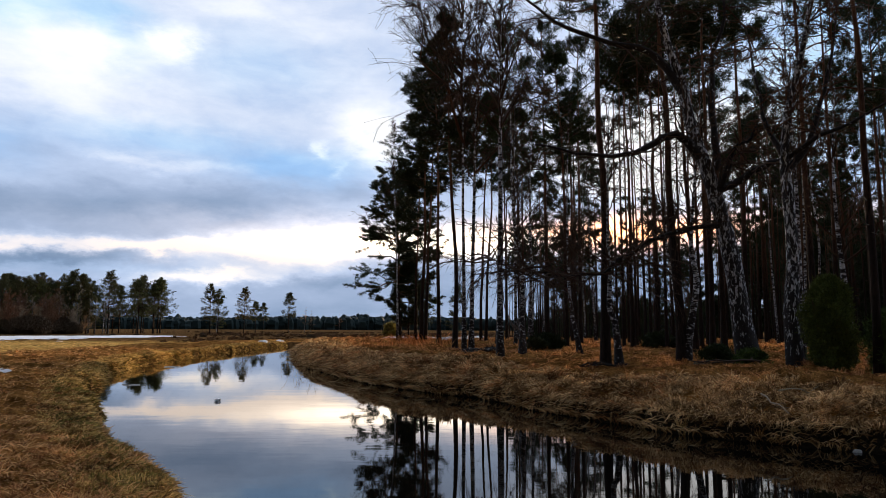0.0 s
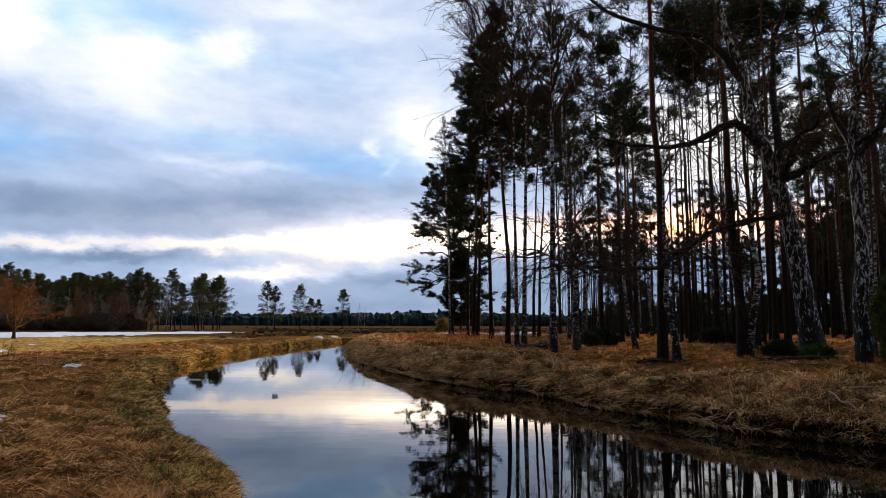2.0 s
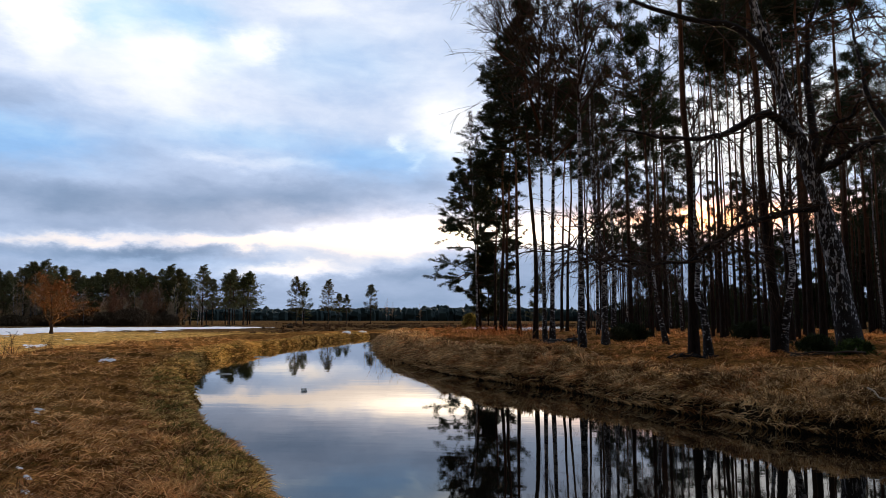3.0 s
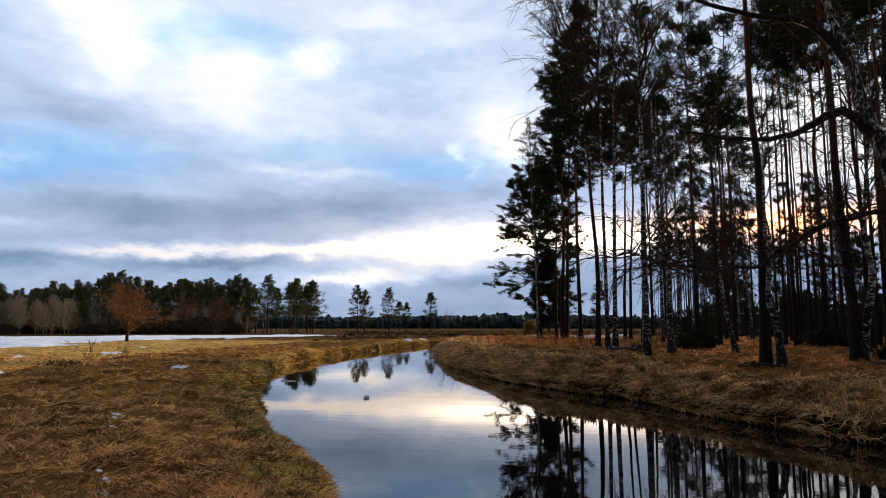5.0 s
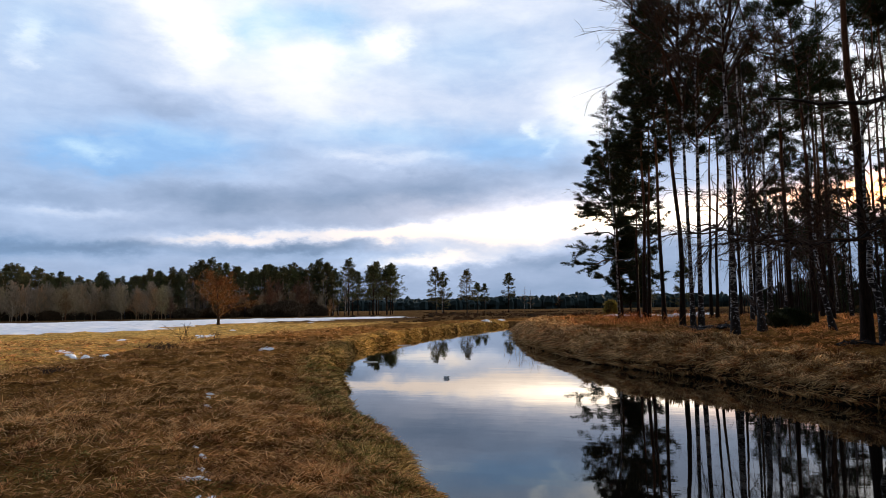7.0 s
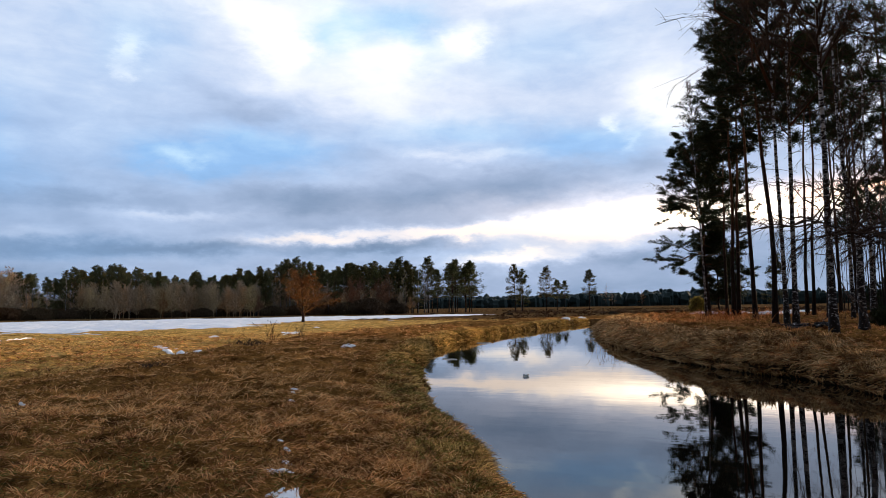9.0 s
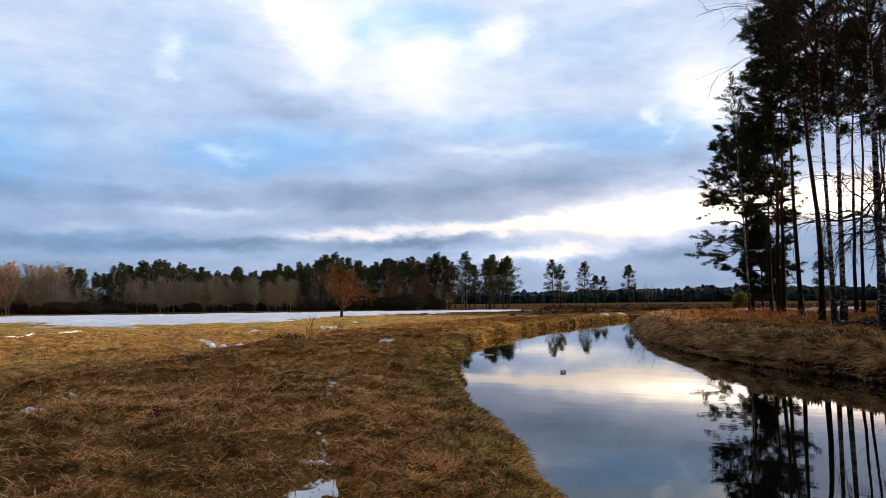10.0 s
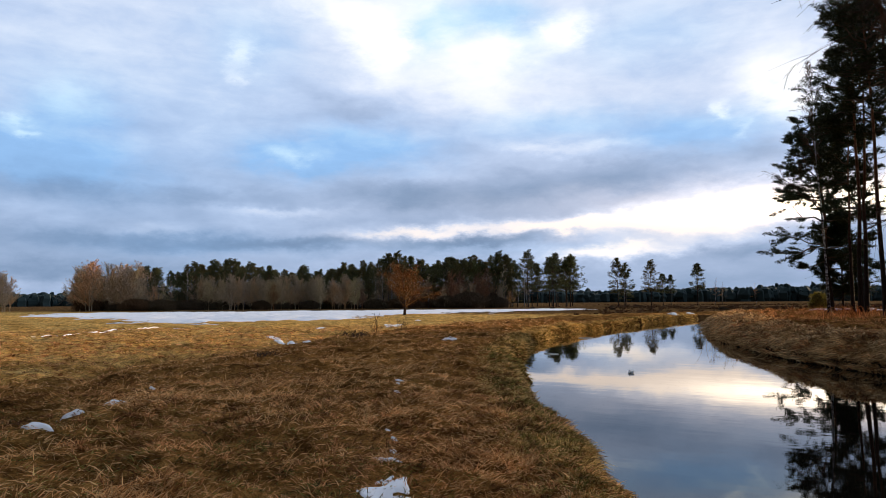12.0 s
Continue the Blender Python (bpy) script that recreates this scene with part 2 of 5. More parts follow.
def mat_bark_pine():
    k = material("pine_bark", 0.9, 0.15)
    z = k.put("SeparateXYZ", {0: k.obj}).outputs[2]
    grain = k.noise(k.put("Mapping", {"Vector": k.obj, "Scale": (9, 9, 1.6)}).outputs[0], 1.6, 5, 0.7).outputs["Fac"]
    low = k.ramp(grain, (0.3, (0.010, 0.008, 0.007)), (0.7, (0.048, 0.031, 0.024)))
    high = k.ramp(grain, (0.3, (0.085, 0.042, 0.026)), (0.7, (0.22, 0.118, 0.070)))
    t = k.put("MapRange", {"Value": k.math("MULTIPLY_ADD", grain, 3.0, z), "From Min": 6.0, "From Max": 14.0}).outputs[0]
    colour(k, k.mix(t, low, high))
    bump(k, grain, 0.9, 0.03)
    return k.m


def mat_bark_birch(name, whiteness, across=3.5, along_=9.0):
    """white bark with black marks; across and along_ set how the marks are drawn out"""
    k = material(name, 0.7, 0.25)
    z = k.put("SeparateXYZ", {0: k.obj}).outputs[2]
    marks = k.noise(k.put("Mapping", {"Vector": k.obj, "Scale": (across, across, along_)}).outputs[0], 1.0, 6, 0.62, 0.9).outputs["Fac"]
    nicks = k.noise(k.put("Mapping", {"Vector": k.obj, "Scale": (3 * across, 3 * across, 3 * along_)}).outputs[0], 1.0, 3, 0.6, 0.5).outputs["Fac"]
    lines = k.noise(k.put("Mapping", {"Vector": k.obj, "Scale": (5, 5, 40)}).outputs[0], 1.0, 4, 0.65).outputs["Fac"]
    foot = k.put("MapRange", {"Value": z, "From Min": 0.2, "From Max": 2.6, "To Min": 0.10, "To Max": 0.0}).outputs[0]
    dark = k.math("SUBTRACT", k.math("ADD", k.math("MULTIPLY_ADD", nicks, 0.35, k.math("MULTIPLY", marks, 0.82)), foot), whiteness + 0.085)
    white = k.ramp(lines, (0.3, (0.30, 0.295, 0.29)), (0.48, (0.62, 0.63, 0.66)), (0.8, (0.80, 0.82, 0.86)))
    colour(k, k.mix(k.ramp(dark, (0.0, (0, 0, 0)), (0.035, (1, 1, 1))), white, k.ramp(lines, (0.3, (0.012, 0.010, 0.010)), (0.8, (0.045, 0.038, 0.035)))))
    bump(k, k.math("ADD", marks, lines), 0.8, 0.02)
    return k.m


def mat_plain(name, c1, c2, rough=0.85, scale=3.0, island=True, spec=0.15):
    k = material(name, rough, spec)
    f = k.noise(k.obj, scale, 4, 0.6).outputs["Fac"]
    if island:
        f = k.math("ADD", k.math("MULTIPLY", f, 0.5), k.math("MULTIPLY", k.put("NewGeometry").outputs["Random Per Island"], 0.5))
    c = k.ramp(f, (0.25, c1), (0.75, c2))
    # each plant has a tint of its own
    own = k.put("ObjectInfo").outputs["Random"]
    c = k.mix(1.0, c, k.ramp(own, (0.0, (1.35, 1.05, 0.75)), (0.35, (0.75, 0.85, 0.8)), (0.7, (1.0, 1.0, 1.0)), (1.0, (1.15, 1.25, 0.9))), "MULTIPLY")
    colour(k, c)
    return k.m


def mat_water():
    k = material("river_water", 0.015, 0.5)
    k.bsdf.inputs["IOR"].default_value = 1.333
    colour(k, k.ramp(k.noise(k.obj, 0.15, 3).outputs["Fac"], (0.3, (0.0022, 0.0020, 0.0016)), (0.7, (0.004, 0.0034, 0.0024))))
    swell = k.noise(k.put("Mapping", {"Vector": k.obj, "Scale": (0.35, 1.0, 1)}).outputs[0], 1.1, 3, 0.5).outputs["Fac"]
    fine = k.noise(k.put("Mapping", {"Vector": k.obj, "Scale": (0.8, 3.0, 1)}).outputs[0], 2.5, 3, 0.55).outputs["Fac"]
    calm = k.ramp(k.noise(k.obj, 0.07, 2).outputs["Fac"], (0.42, (0.1, 0.1, 0.1)), (0.62, (1, 1, 1)))
    h = k.math("ADD", swell, k.math("MULTIPLY", k.math("MULTIPLY", fine, 0.35), calm))
    bump(k, h, 0.036, 0.05)
    return k.m


def mat_snow():
    k = material("old_snow", 0.6, 0.3)
    f = k.noise(k.obj, 2.5, 6, 0.65).outputs["Fac"]
    colour(k, k.ramp(f, (0.3, (0.86, 0.88, 0.91)), (0.6, (0.97, 0.97, 0.98))))
    bump(k, f, 0.6, 0.04)
    return k.m


def mat_ice():
    k = material("river_ice", 0.3, 0.5)
    c = k.ramp(k.noise(k.obj, 9.0, 4).outputs["Fac"], (0.3, (0.92, 0.93, 0.94)), (0.7, (0.98, 0.98, 0.98)))
    colour(k, c)
    thin = k.put("BsdfTranslucent", {"Color": c})
    k.tree.links.new(k.put("MixShader", {0: 0.9, 1: k.bsdf.outputs[0], 2: thin.outputs[0]}).outputs[0], k.out.inputs[0])
    return k.m


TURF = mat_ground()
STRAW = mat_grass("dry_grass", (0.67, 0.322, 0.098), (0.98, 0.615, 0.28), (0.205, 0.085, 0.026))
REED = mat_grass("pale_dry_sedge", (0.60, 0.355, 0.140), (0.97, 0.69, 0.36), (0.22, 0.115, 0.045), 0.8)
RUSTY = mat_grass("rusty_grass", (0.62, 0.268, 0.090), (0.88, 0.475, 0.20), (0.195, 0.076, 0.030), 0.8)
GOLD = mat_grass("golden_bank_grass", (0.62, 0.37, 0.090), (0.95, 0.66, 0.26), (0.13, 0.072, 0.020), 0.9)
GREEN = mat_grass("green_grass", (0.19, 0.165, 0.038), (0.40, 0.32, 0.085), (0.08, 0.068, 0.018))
PINE_BARK = mat_bark_pine()
BIRCH_BARK = mat_bark_birch("birch_bark", 0.465)
OLD_BIRCH = mat_bark_birch("old_birch_bark", 0.446, 10.0, 3.8)
TWIG = mat_plain("birch_twigs", (0.045, 0.026, 0.020), (0.10, 0.065, 0.05))
DEAD = mat_plain("dead_branches", (0.05, 0.038, 0.03), (0.13, 0.10, 0.08))
DRIFTWOOD = mat_plain("weathered_wood", (0.24, 0.18, 0.115), (0.46, 0.36, 0.25))
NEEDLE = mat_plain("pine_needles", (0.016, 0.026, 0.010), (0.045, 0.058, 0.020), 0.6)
# paler than the near needles: haze is put into the colour
HAZED_NEEDLE = mat_plain("far_pine_needles", (0.062, 0.066, 0.030), (0.18, 0.165, 0.070), 0.7)
RED_TWIG = mat_plain("reddish_twigs", (0.16, 0.085, 0.055), (0.36, 0.20, 0.13))
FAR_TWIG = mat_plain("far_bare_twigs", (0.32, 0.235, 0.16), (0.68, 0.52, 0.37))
RUST = mat_plain("rusty_leaves", (0.12, 0.060, 0.026), (0.29, 0.150, 0.060))
JUNIPER = mat_plain("juniper_needles", (0.034, 0.055, 0.014), (0.14, 0.190, 0.046), 0.7)
ICE = mat_ice()
# the air is clear; its blue haze is mixed into this base colour
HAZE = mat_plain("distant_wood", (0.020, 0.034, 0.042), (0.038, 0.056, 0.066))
FLOOR = mat_plain("twig_litter", (0.06, 0.04, 0.025), (0.14, 0.095, 0.06))
WATER = mat_water()
SNOW = mat_snow()

# ---- mesh tools ----
rng = np.random.default_rng(5)


def mesh_of(name, verts, quads=None, tris=None, mat=None, smooth=True):
    me = bpy.data.meshes.new(name)
    quads = np.zeros((0, 4), int) if quads is None else np.asarray(quads, int)
    tris = np.zeros((0, 3), int) if tris is None else np.asarray(tris, int)
    me.vertices.add(len(verts))
    me.vertices.foreach_set("co", np.asarray(verts, np.float32).ravel())
    loops = np.concatenate([quads.ravel(), tris.ravel()]).astype(np.int32)
    me.loops.add(len(loops))
    me.loops.foreach_set("vertex_index", loops)
    me.polygons.add(len(quads) + len(tris))
    start = np.concatenate([np.arange(len(quads)) * 4, len(quads) * 4 + np.arange(len(tris)) * 3]).astype(np.int32)
    me.polygons.foreach_set("loop_start", start)
    me.polygons.foreach_set("use_smooth", np.full(len(start), smooth))
    me.update(calc_edges=True)
    me.validate()
    if mat:
        me.materials.append(mat)
    return me


def part(name, me, parent, label=""):
    ob = new(name, me)
    ob.parent = parent
    return tagged(ob, label) if label else ob


class Shape:
    """Collects tubes and blades into one mesh."""

    def __init__(self):
        self.v, self.q, self.t, self.count = [], [], [], 0

    def tubes(self, paths, radii, sides):
        """paths (m, n, 3), radii (m, n)"""
        paths, radii = np.asarray(paths, float), np.asarray(radii, float)
        if paths.ndim == 2:
            paths, radii = paths[None], radii[None]
        m, k = paths.shape[:2]
        d = np.gradient(paths, axis=1)
        d /= np.linalg.norm(d, axis=2, keepdims=True) + 1e-9
        ref = np.where(np.abs(d[:, :1, 2:]) > 0.9, np.array([1.0, 0.02, 0]), np.array([0.02, 0.01, 1.0]))
        u = np.cross(d, np.broadcast_to(ref, d.shape))
        u /= np.linalg.norm(u, axis=2, keepdims=True) + 1e-9
        w = np.cross(d, u)
        ang = np.arange(sides) * 2 * np.pi / sides
        ring = u[:, :, None] * np.cos(ang)[:, None] + w[:, :, None] * np.sin(ang)[:, None]
        v = paths[:, :, None] + ring * radii[:, :, None, None]
        idx = self.count + np.arange(m * k * sides).reshape(m, k, sides)
        nxt = np.roll(idx, -1, axis=2)
        q = np.stack([idx[:, :-1], nxt[:, :-1], nxt[:, 1:], idx[:, 1:]], -1).reshape(-1, 4)
        self.v.append(v.reshape(-1, 3)), self.q.append(q)
        self.count += m * k * sides

    def blades(self, base, tip, width, bend=None):
        """flat tapering blades: base (m, 3), tip (m, 3), width (m); bend lifts the middle"""
        m = len(base)
        d = tip - base
        side = np.cross(d, rng.normal(size=(m, 3)))
        side /= np.linalg.norm(side, axis=1, keepdims=True) + 1e-9
        side *= (np.asarray(width) * 0.5).reshape(-1, 1)
        if bend is None:
            v = np.stack([base - side, base + side, tip], 1)
            t = self.count + np.arange(m * 3).reshape(m, 3)
            self.v.append(v.reshape(-1, 3)), self.t.append(t)
            self.count += m * 3
        else:
            mid = (base + tip) / 2 + bend
            v = np.stack([base - side, base + side, mid + side * 0.7, mid - side * 0.7, tip], 1)
            i = self.count + np.arange(m * 5).reshape(m, 5)
            self.v.append(v.reshape(-1, 3))
            self.q.append(i[:, :4]), self.t.append(i[:, [3, 2, 4]])
            self.count += m * 5

    def mesh(self, name, mat, smooth=True):
        v = np.concatenate(self.v) if self.v else np.zeros((0, 3))
        q = np.concatenate(self.q) if self.q else None
        t = np.concatenate(self.t) if self.t else None
        return mesh_of(name, v, q, t, mat, smooth)


def lattice(x, y, seed):
    """hash noise at whole numbers"""
    h = np.sin(x * 127.1 + y * 311.7 + seed * 74.7) * 43758.5453
    return h - np.floor(h)


def value(x, y, seed=0):
    xi, yi = np.floor(x), np.floor(y)
    u, v = x - xi, y - yi
    u, v = u * u * (3 - 2 * u), v * v * (3 - 2 * v)
    a = lattice(xi, yi, seed) * (1 - u) + lattice(xi + 1, yi, seed) * u
    b = lattice(xi, yi + 1, seed) * (1 - u) + lattice(xi + 1, yi + 1, seed) * u
    return a * (1 - v) + b * v - 0.5


def rough_of(x, y, seed=0, octaves=4):
    return sum(value(x * 2.0 ** i + 17.3 * i, y * 2.0 ** i, seed + i) * 0.5 ** i for i in range(octaves))


# ---- the land ----
LEFT = np.array([(60, -60), (16, -24), (5.0, -10), (2.6, -4), (1.3, 0), (-0.65, 3.8), (-1.72, 6.0), (-2.24, 6.9), (-3.2, 8.4), (-3.8, 9.3), (-4.98, 11.05), (-6.15, 12.95), (-7.45, 15.2),
                 (-9.45, 18.6), (-11.0, 21.2), (-12.1, 24.0), (-14.1, 28.3), (-16.2, 33.2), (-18.3, 41.1), (-19.2, 48.6), (-20.1, 57.5), (-20.4, 67.5), (-20.6, 77.0),
                 (-19.8, 87.0), (-17.0, 94.5), (-8, 101), (12, 105), (60, 100), (140, 92)], float)
RIGHT = np.array([(75, -45), (30, -10), (16, 5.6), (11.0, 10.8), (8.5, 13.15), (7.5, 13.85), (6.9, 14.4), (6.2, 14.95), (5.4, 15.7), (4.7, 16.8), (3.4, 19.0), (2.45, 20.8), (1.3, 23.6), (-0.3, 25.2), (-1.9, 27.2), (-3.2, 29.2),
                  (-5.2, 33.6), (-7.9, 40.4), (-10.0, 48.0), (-12.9, 60.0), (-15.6, 74), (-16.2, 82.4), (-13.5, 88), (-6, 91.5), (14, 94), (60, 89), (140, 80)], float)
RIVER = np.concatenate([LEFT, RIGHT[::-1]])


def line_distance(x, y, line):
    best = np.full(x.shape, 1e9)
    for (x0, y0), (x1, y1) in zip(line[:-1], line[1:]):
        dx, dy = x1 - x0, y1 - y0
        s = np.clip(((x - x0) * dx + (y - y0) * dy) / (dx * dx + dy * dy), 0, 1)
        best = np.minimum(best, np.hypot(x - x0 - s * dx, y - y0 - s * dy))
    return best


def inside(x, y, poly):
    odd = np.zeros(x.shape, bool)
    for (x0, y0), (x1, y1) in zip(poly, np.roll(poly, -1, axis=0)):
        cross = (y0 > y) != (y1 > y)
        odd ^= cross & (x < (x1 - x0) * (y - y0) / (y1 - y0 + 1e-12) + x0)
    return odd


def step(a, b, v):
    s = np.clip((v - a) / (b - a), 0, 1)
    return s * s * (3 - 2 * s)


def banks(x, y):
    """distance from the water's edge on land (negative in the river), and whether the nearer bank is the wooded one"""
    x, y = np.asarray(x, float), np.asarray(y, float)
    wob = 0.35 * rough_of(x * 0.5, y * 0.5, 3, 4) * step(-2, 2, np.hypot(x, y) - 3)
    dl, dr = line_distance(x, y, LEFT), line_distance(x, y, RIGHT)
    wet = inside(x, y, RIVER)
    return np.where(wet, -np.minimum(dl, dr), np.minimum(dl, dr)) + wob, dr < dl


def height(x, y):
    x, y = np.asarray(x, float), np.asarray(y, float)
    d, wooded = banks(x, y)
    far = np.hypot(x, y)
    open_bank = 0.58 * step(-0.05, 0.3, d) + 0.17 * step(0.3, 3.0, d) - 0.06 * step(20, 32, far) * step(-0.05, 0.6, d) - 0.42 * step(7.2, 12.0, d + 1.6 * rough_of(x * 0.2, y * 0.2, 12, 2))
    wood_bank = 0.46 * step(-0.03, 0.14, d) + 0.32 * step(0.12, 0.9, d) + 0.37 * step(0.8, 4.0, d) + 0.10 * step(6, 30, d)
    wood_bank = wood_bank + 0.30 * rough_of(x * 1.7, y * 1.7, 44, 2) * step(0.2, 0.7, d) * step(5, 2.5, d)
    z = np.where(wooded, wood_bank, open_bank)
    z = z - 0.75 * step(0, 1.2, -d)
    land = step(0.0, 0.8, d)
    z = z + land * (0.22 * rough_of(x * 0.22, y * 0.22, 9, 3) + 0.20 * rough_of(x * 1.3, y * 1.3, 4, 3)) * np.where(far > 140, 0.5, 1)
    z = z + land * 0.10 * rough_of(x * 4, y * 4, 8, 2) * step(60, 30, far)
    return z


def spaced(lo, hi, growth, *stretches):
    """even steps within the stretches (start, end, step), growing ones outside"""
    out = np.concatenate([np.arange(p, q, w) for p, q, w in stretches])
    out = list(out) + [stretches[-1][1]]
    for sign, end, p, w in ((1, hi, stretches[-1][1], stretches[-1][2]), (-1, lo, stretches[0][0], stretches[0][2])):
        while abs(p) < abs(end):
            w = min(w * growth, 160)
            p += sign * w
            out.append(p)
    return np.unique(np.array(out))


gx = spaced(-3500, 3500, 1.075, (-34, -22, 0.35), (-22, 11, 0.15), (11, 18, 0.35))
gy = spaced(-3500, 3500, 1.06, (2, 36, 0.17), (36, 102, 0.45))
X, Y = np.meshgrid(gx, gy)
Z = height(X, Y)
idx = np.arange(X.size).reshape(X.shape)
quads = np.stack([idx[:-1, :-1], idx[:-1, 1:], idx[1:, 1:], idx[1:, :-1]], -1).reshape(-1, 4)
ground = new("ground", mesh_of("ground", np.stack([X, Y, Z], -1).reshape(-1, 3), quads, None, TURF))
near_water, wooded_side = banks(X, Y)
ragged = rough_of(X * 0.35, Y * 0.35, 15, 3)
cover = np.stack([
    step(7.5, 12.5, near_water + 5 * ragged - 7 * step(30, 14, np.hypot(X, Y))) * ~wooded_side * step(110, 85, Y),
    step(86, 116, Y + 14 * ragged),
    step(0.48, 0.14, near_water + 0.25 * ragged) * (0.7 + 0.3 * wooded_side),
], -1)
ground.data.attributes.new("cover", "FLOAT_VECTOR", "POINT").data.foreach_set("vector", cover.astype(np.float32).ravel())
tagged(ground, "brown winter meadow and river banks of matted dry grass", "ground", kind="structure")

wx, wy = np.meshgrid(np.linspace(-60, 140, 41), np.linspace(-60, 112, 41))
wi = np.arange(wx.size).reshape(wx.shape)
water = new("water", mesh_of("water", np.stack([wx, wy, 0 * wx], -1).reshape(-1, 3), np.stack([wi[:-1, :-1], wi[:-1, 1:], wi[1:, 1:], wi[1:, :-1]], -1).reshape(-1, 4), None, WATER))
tagged(water, "calm dark river mirroring the cloudy evening sky", "river", kind="structure")


def on_ground(x, y):
    return float(height(np.array([x]), np.array([y]))[0])


def polar(az, dist):
    return dist * math.sin(radians(az)), dist * math.cos(radians(az))

# ---- trees ----
def unit(v):
    return v / (np.linalg.norm(v, axis=-1, keepdims=True) + 1e-9)


def along(path, u):
    """points at the fractions u of a path (n, 3)"""
    u = np.clip(np.asarray(u, float), 0, 1) * (len(path) - 1)
    i = np.minimum(u.astype(int), len(path) - 2)
    return path[i] + (path[i + 1] - path[i]) * (u - i)[:, None]


def wander(g, h, lean, bend, n=12):
    """a trunk's middle line from the ground up"""
    u = np.linspace(0, 1, n)
    w = np.cumsum(g.normal(0, bend, (n, 2)), axis=0) * u[:, None] ** (0.35 if bend > 0.08 else 1.0)
    return np.stack([lean[0] * u ** 1.3 + w[:, 0], lean[1] * u ** 1.3 + w[:, 1], h * u - 0.25 * (u == 0)], 1)


def shoots(g, path, us, azim, rise, length, sag, n=5):
    """branches leaving a path: azimuth, rise (radians), length; sag > 0 droops, < 0 turns up"""
    p0 = along(path, us)
    s = np.linspace(0, 1, n)[None, :, None]
    d = np.stack([np.cos(azim) * np.cos(rise), np.sin(azim) * np.cos(rise), np.sin(rise)], 1)[:, None]
    L = length[:, None, None]
    p = p0[:, None] + d * s * L
    p[:, :, 2] -= (sag[:, None] * length[:, None]) * s[:, :, 0] ** 2
    p[:, 1:] += g.normal(0, 0.035, p[:, 1:].shape) * L
    return p


def offspring(g, limbs, per, lo, hi, ratio, spread, sag, n=3, up=0.1):
    """side branches on limbs (m, n, 3)"""
    m, k = limbs.shape[:2]
    size = np.linalg.norm(limbs[:, -1] - limbs[:, 0], axis=1)
    u = g.uniform(lo, hi, (m, per)) * (k - 1)
    i = np.minimum(u.astype(int), k - 2)
    rows = np.arange(m)[:, None]
    p0 = limbs[rows, i] + (limbs[rows, i + 1] - limbs[rows, i]) * (u - i)[..., None]
    d = unit(limbs[rows, i + 1] - limbs[rows, i])
    d = unit(d + g.normal(0, spread, d.shape) + np.array([0, 0, up]))
    L = (size[:, None] * ratio * g.uniform(0.55, 1.2, (m, per)) * (1.15 - 0.5 * u / (k - 1)))[..., None, None]
    s = np.linspace(0, 1, n)[None, None, :, None]
    p = p0[:, :, None] + d[:, :, None] * s * L
    p[..., 2] -= sag * L[..., 0] * s[..., 0] ** 2
    p[:, :, 1:] += g.normal(0, 0.05, p[:, :, 1:].shape) * L
    return p.reshape(-1, n, 3)


def taper(paths, r0, r1):
    k = paths.shape[1]
    s = np.linspace(0, 1, k)[None]
    r0 = np.broadcast_to(np.asarray(r0, float), (len(paths),))[:, None]
    return r0 * (1 - s) + r1 * s


def tufts(shape, g, centres, dirs, per, length, width, tall=1.0):
    """sprays of needles round shoot ends"""
    m = len(centres)
    c = np.repeat(centres, per, axis=0)
    d = unit(np.repeat(unit(dirs), per, axis=0) * 0.5 + g.normal(0, 0.75, (m * per, 3)) + np.array([0, 0, 0.25]))
    c = c + g.normal(0, length * 0.28, c.shape) * np.array([1.0 + 0.9 * (tall < 1), 1.0 + 0.9 * (tall < 1), tall])
    d = d * np.array([1.0, 1.0, tall])
    shape.blades(c, c + d * (length * g.uniform(0.6, 1.25, m * per))[:, None], np.full(m * per, width))


def stuff(name, me, parent):
    return tagged(part(name, me, parent), kind="stuff")


def separate_limbs(ob, L1, L2, r1, r2, mat):
    """each main branch with its own side branches as one part"""
    per = len(L2) // len(L1)
    for i in range(len(L1)):
        s = Shape()
        s.tubes(L1[i:i + 1], taper(L1[i:i + 1], r1[i], 0.010), 5)
        limb = part("limb", s.mesh("limb", mat), ob)
        s = Shape()
        kids = L2[i * per:(i + 1) * per]
        s.tubes(kids, taper(kids, r2, r2 * 0.5), 3)
        stuff("branchwork", s.mesh("branchwork", mat), limb)


def thing(name, label, category, group=""):
    return tagged(new(name), label, category, group)


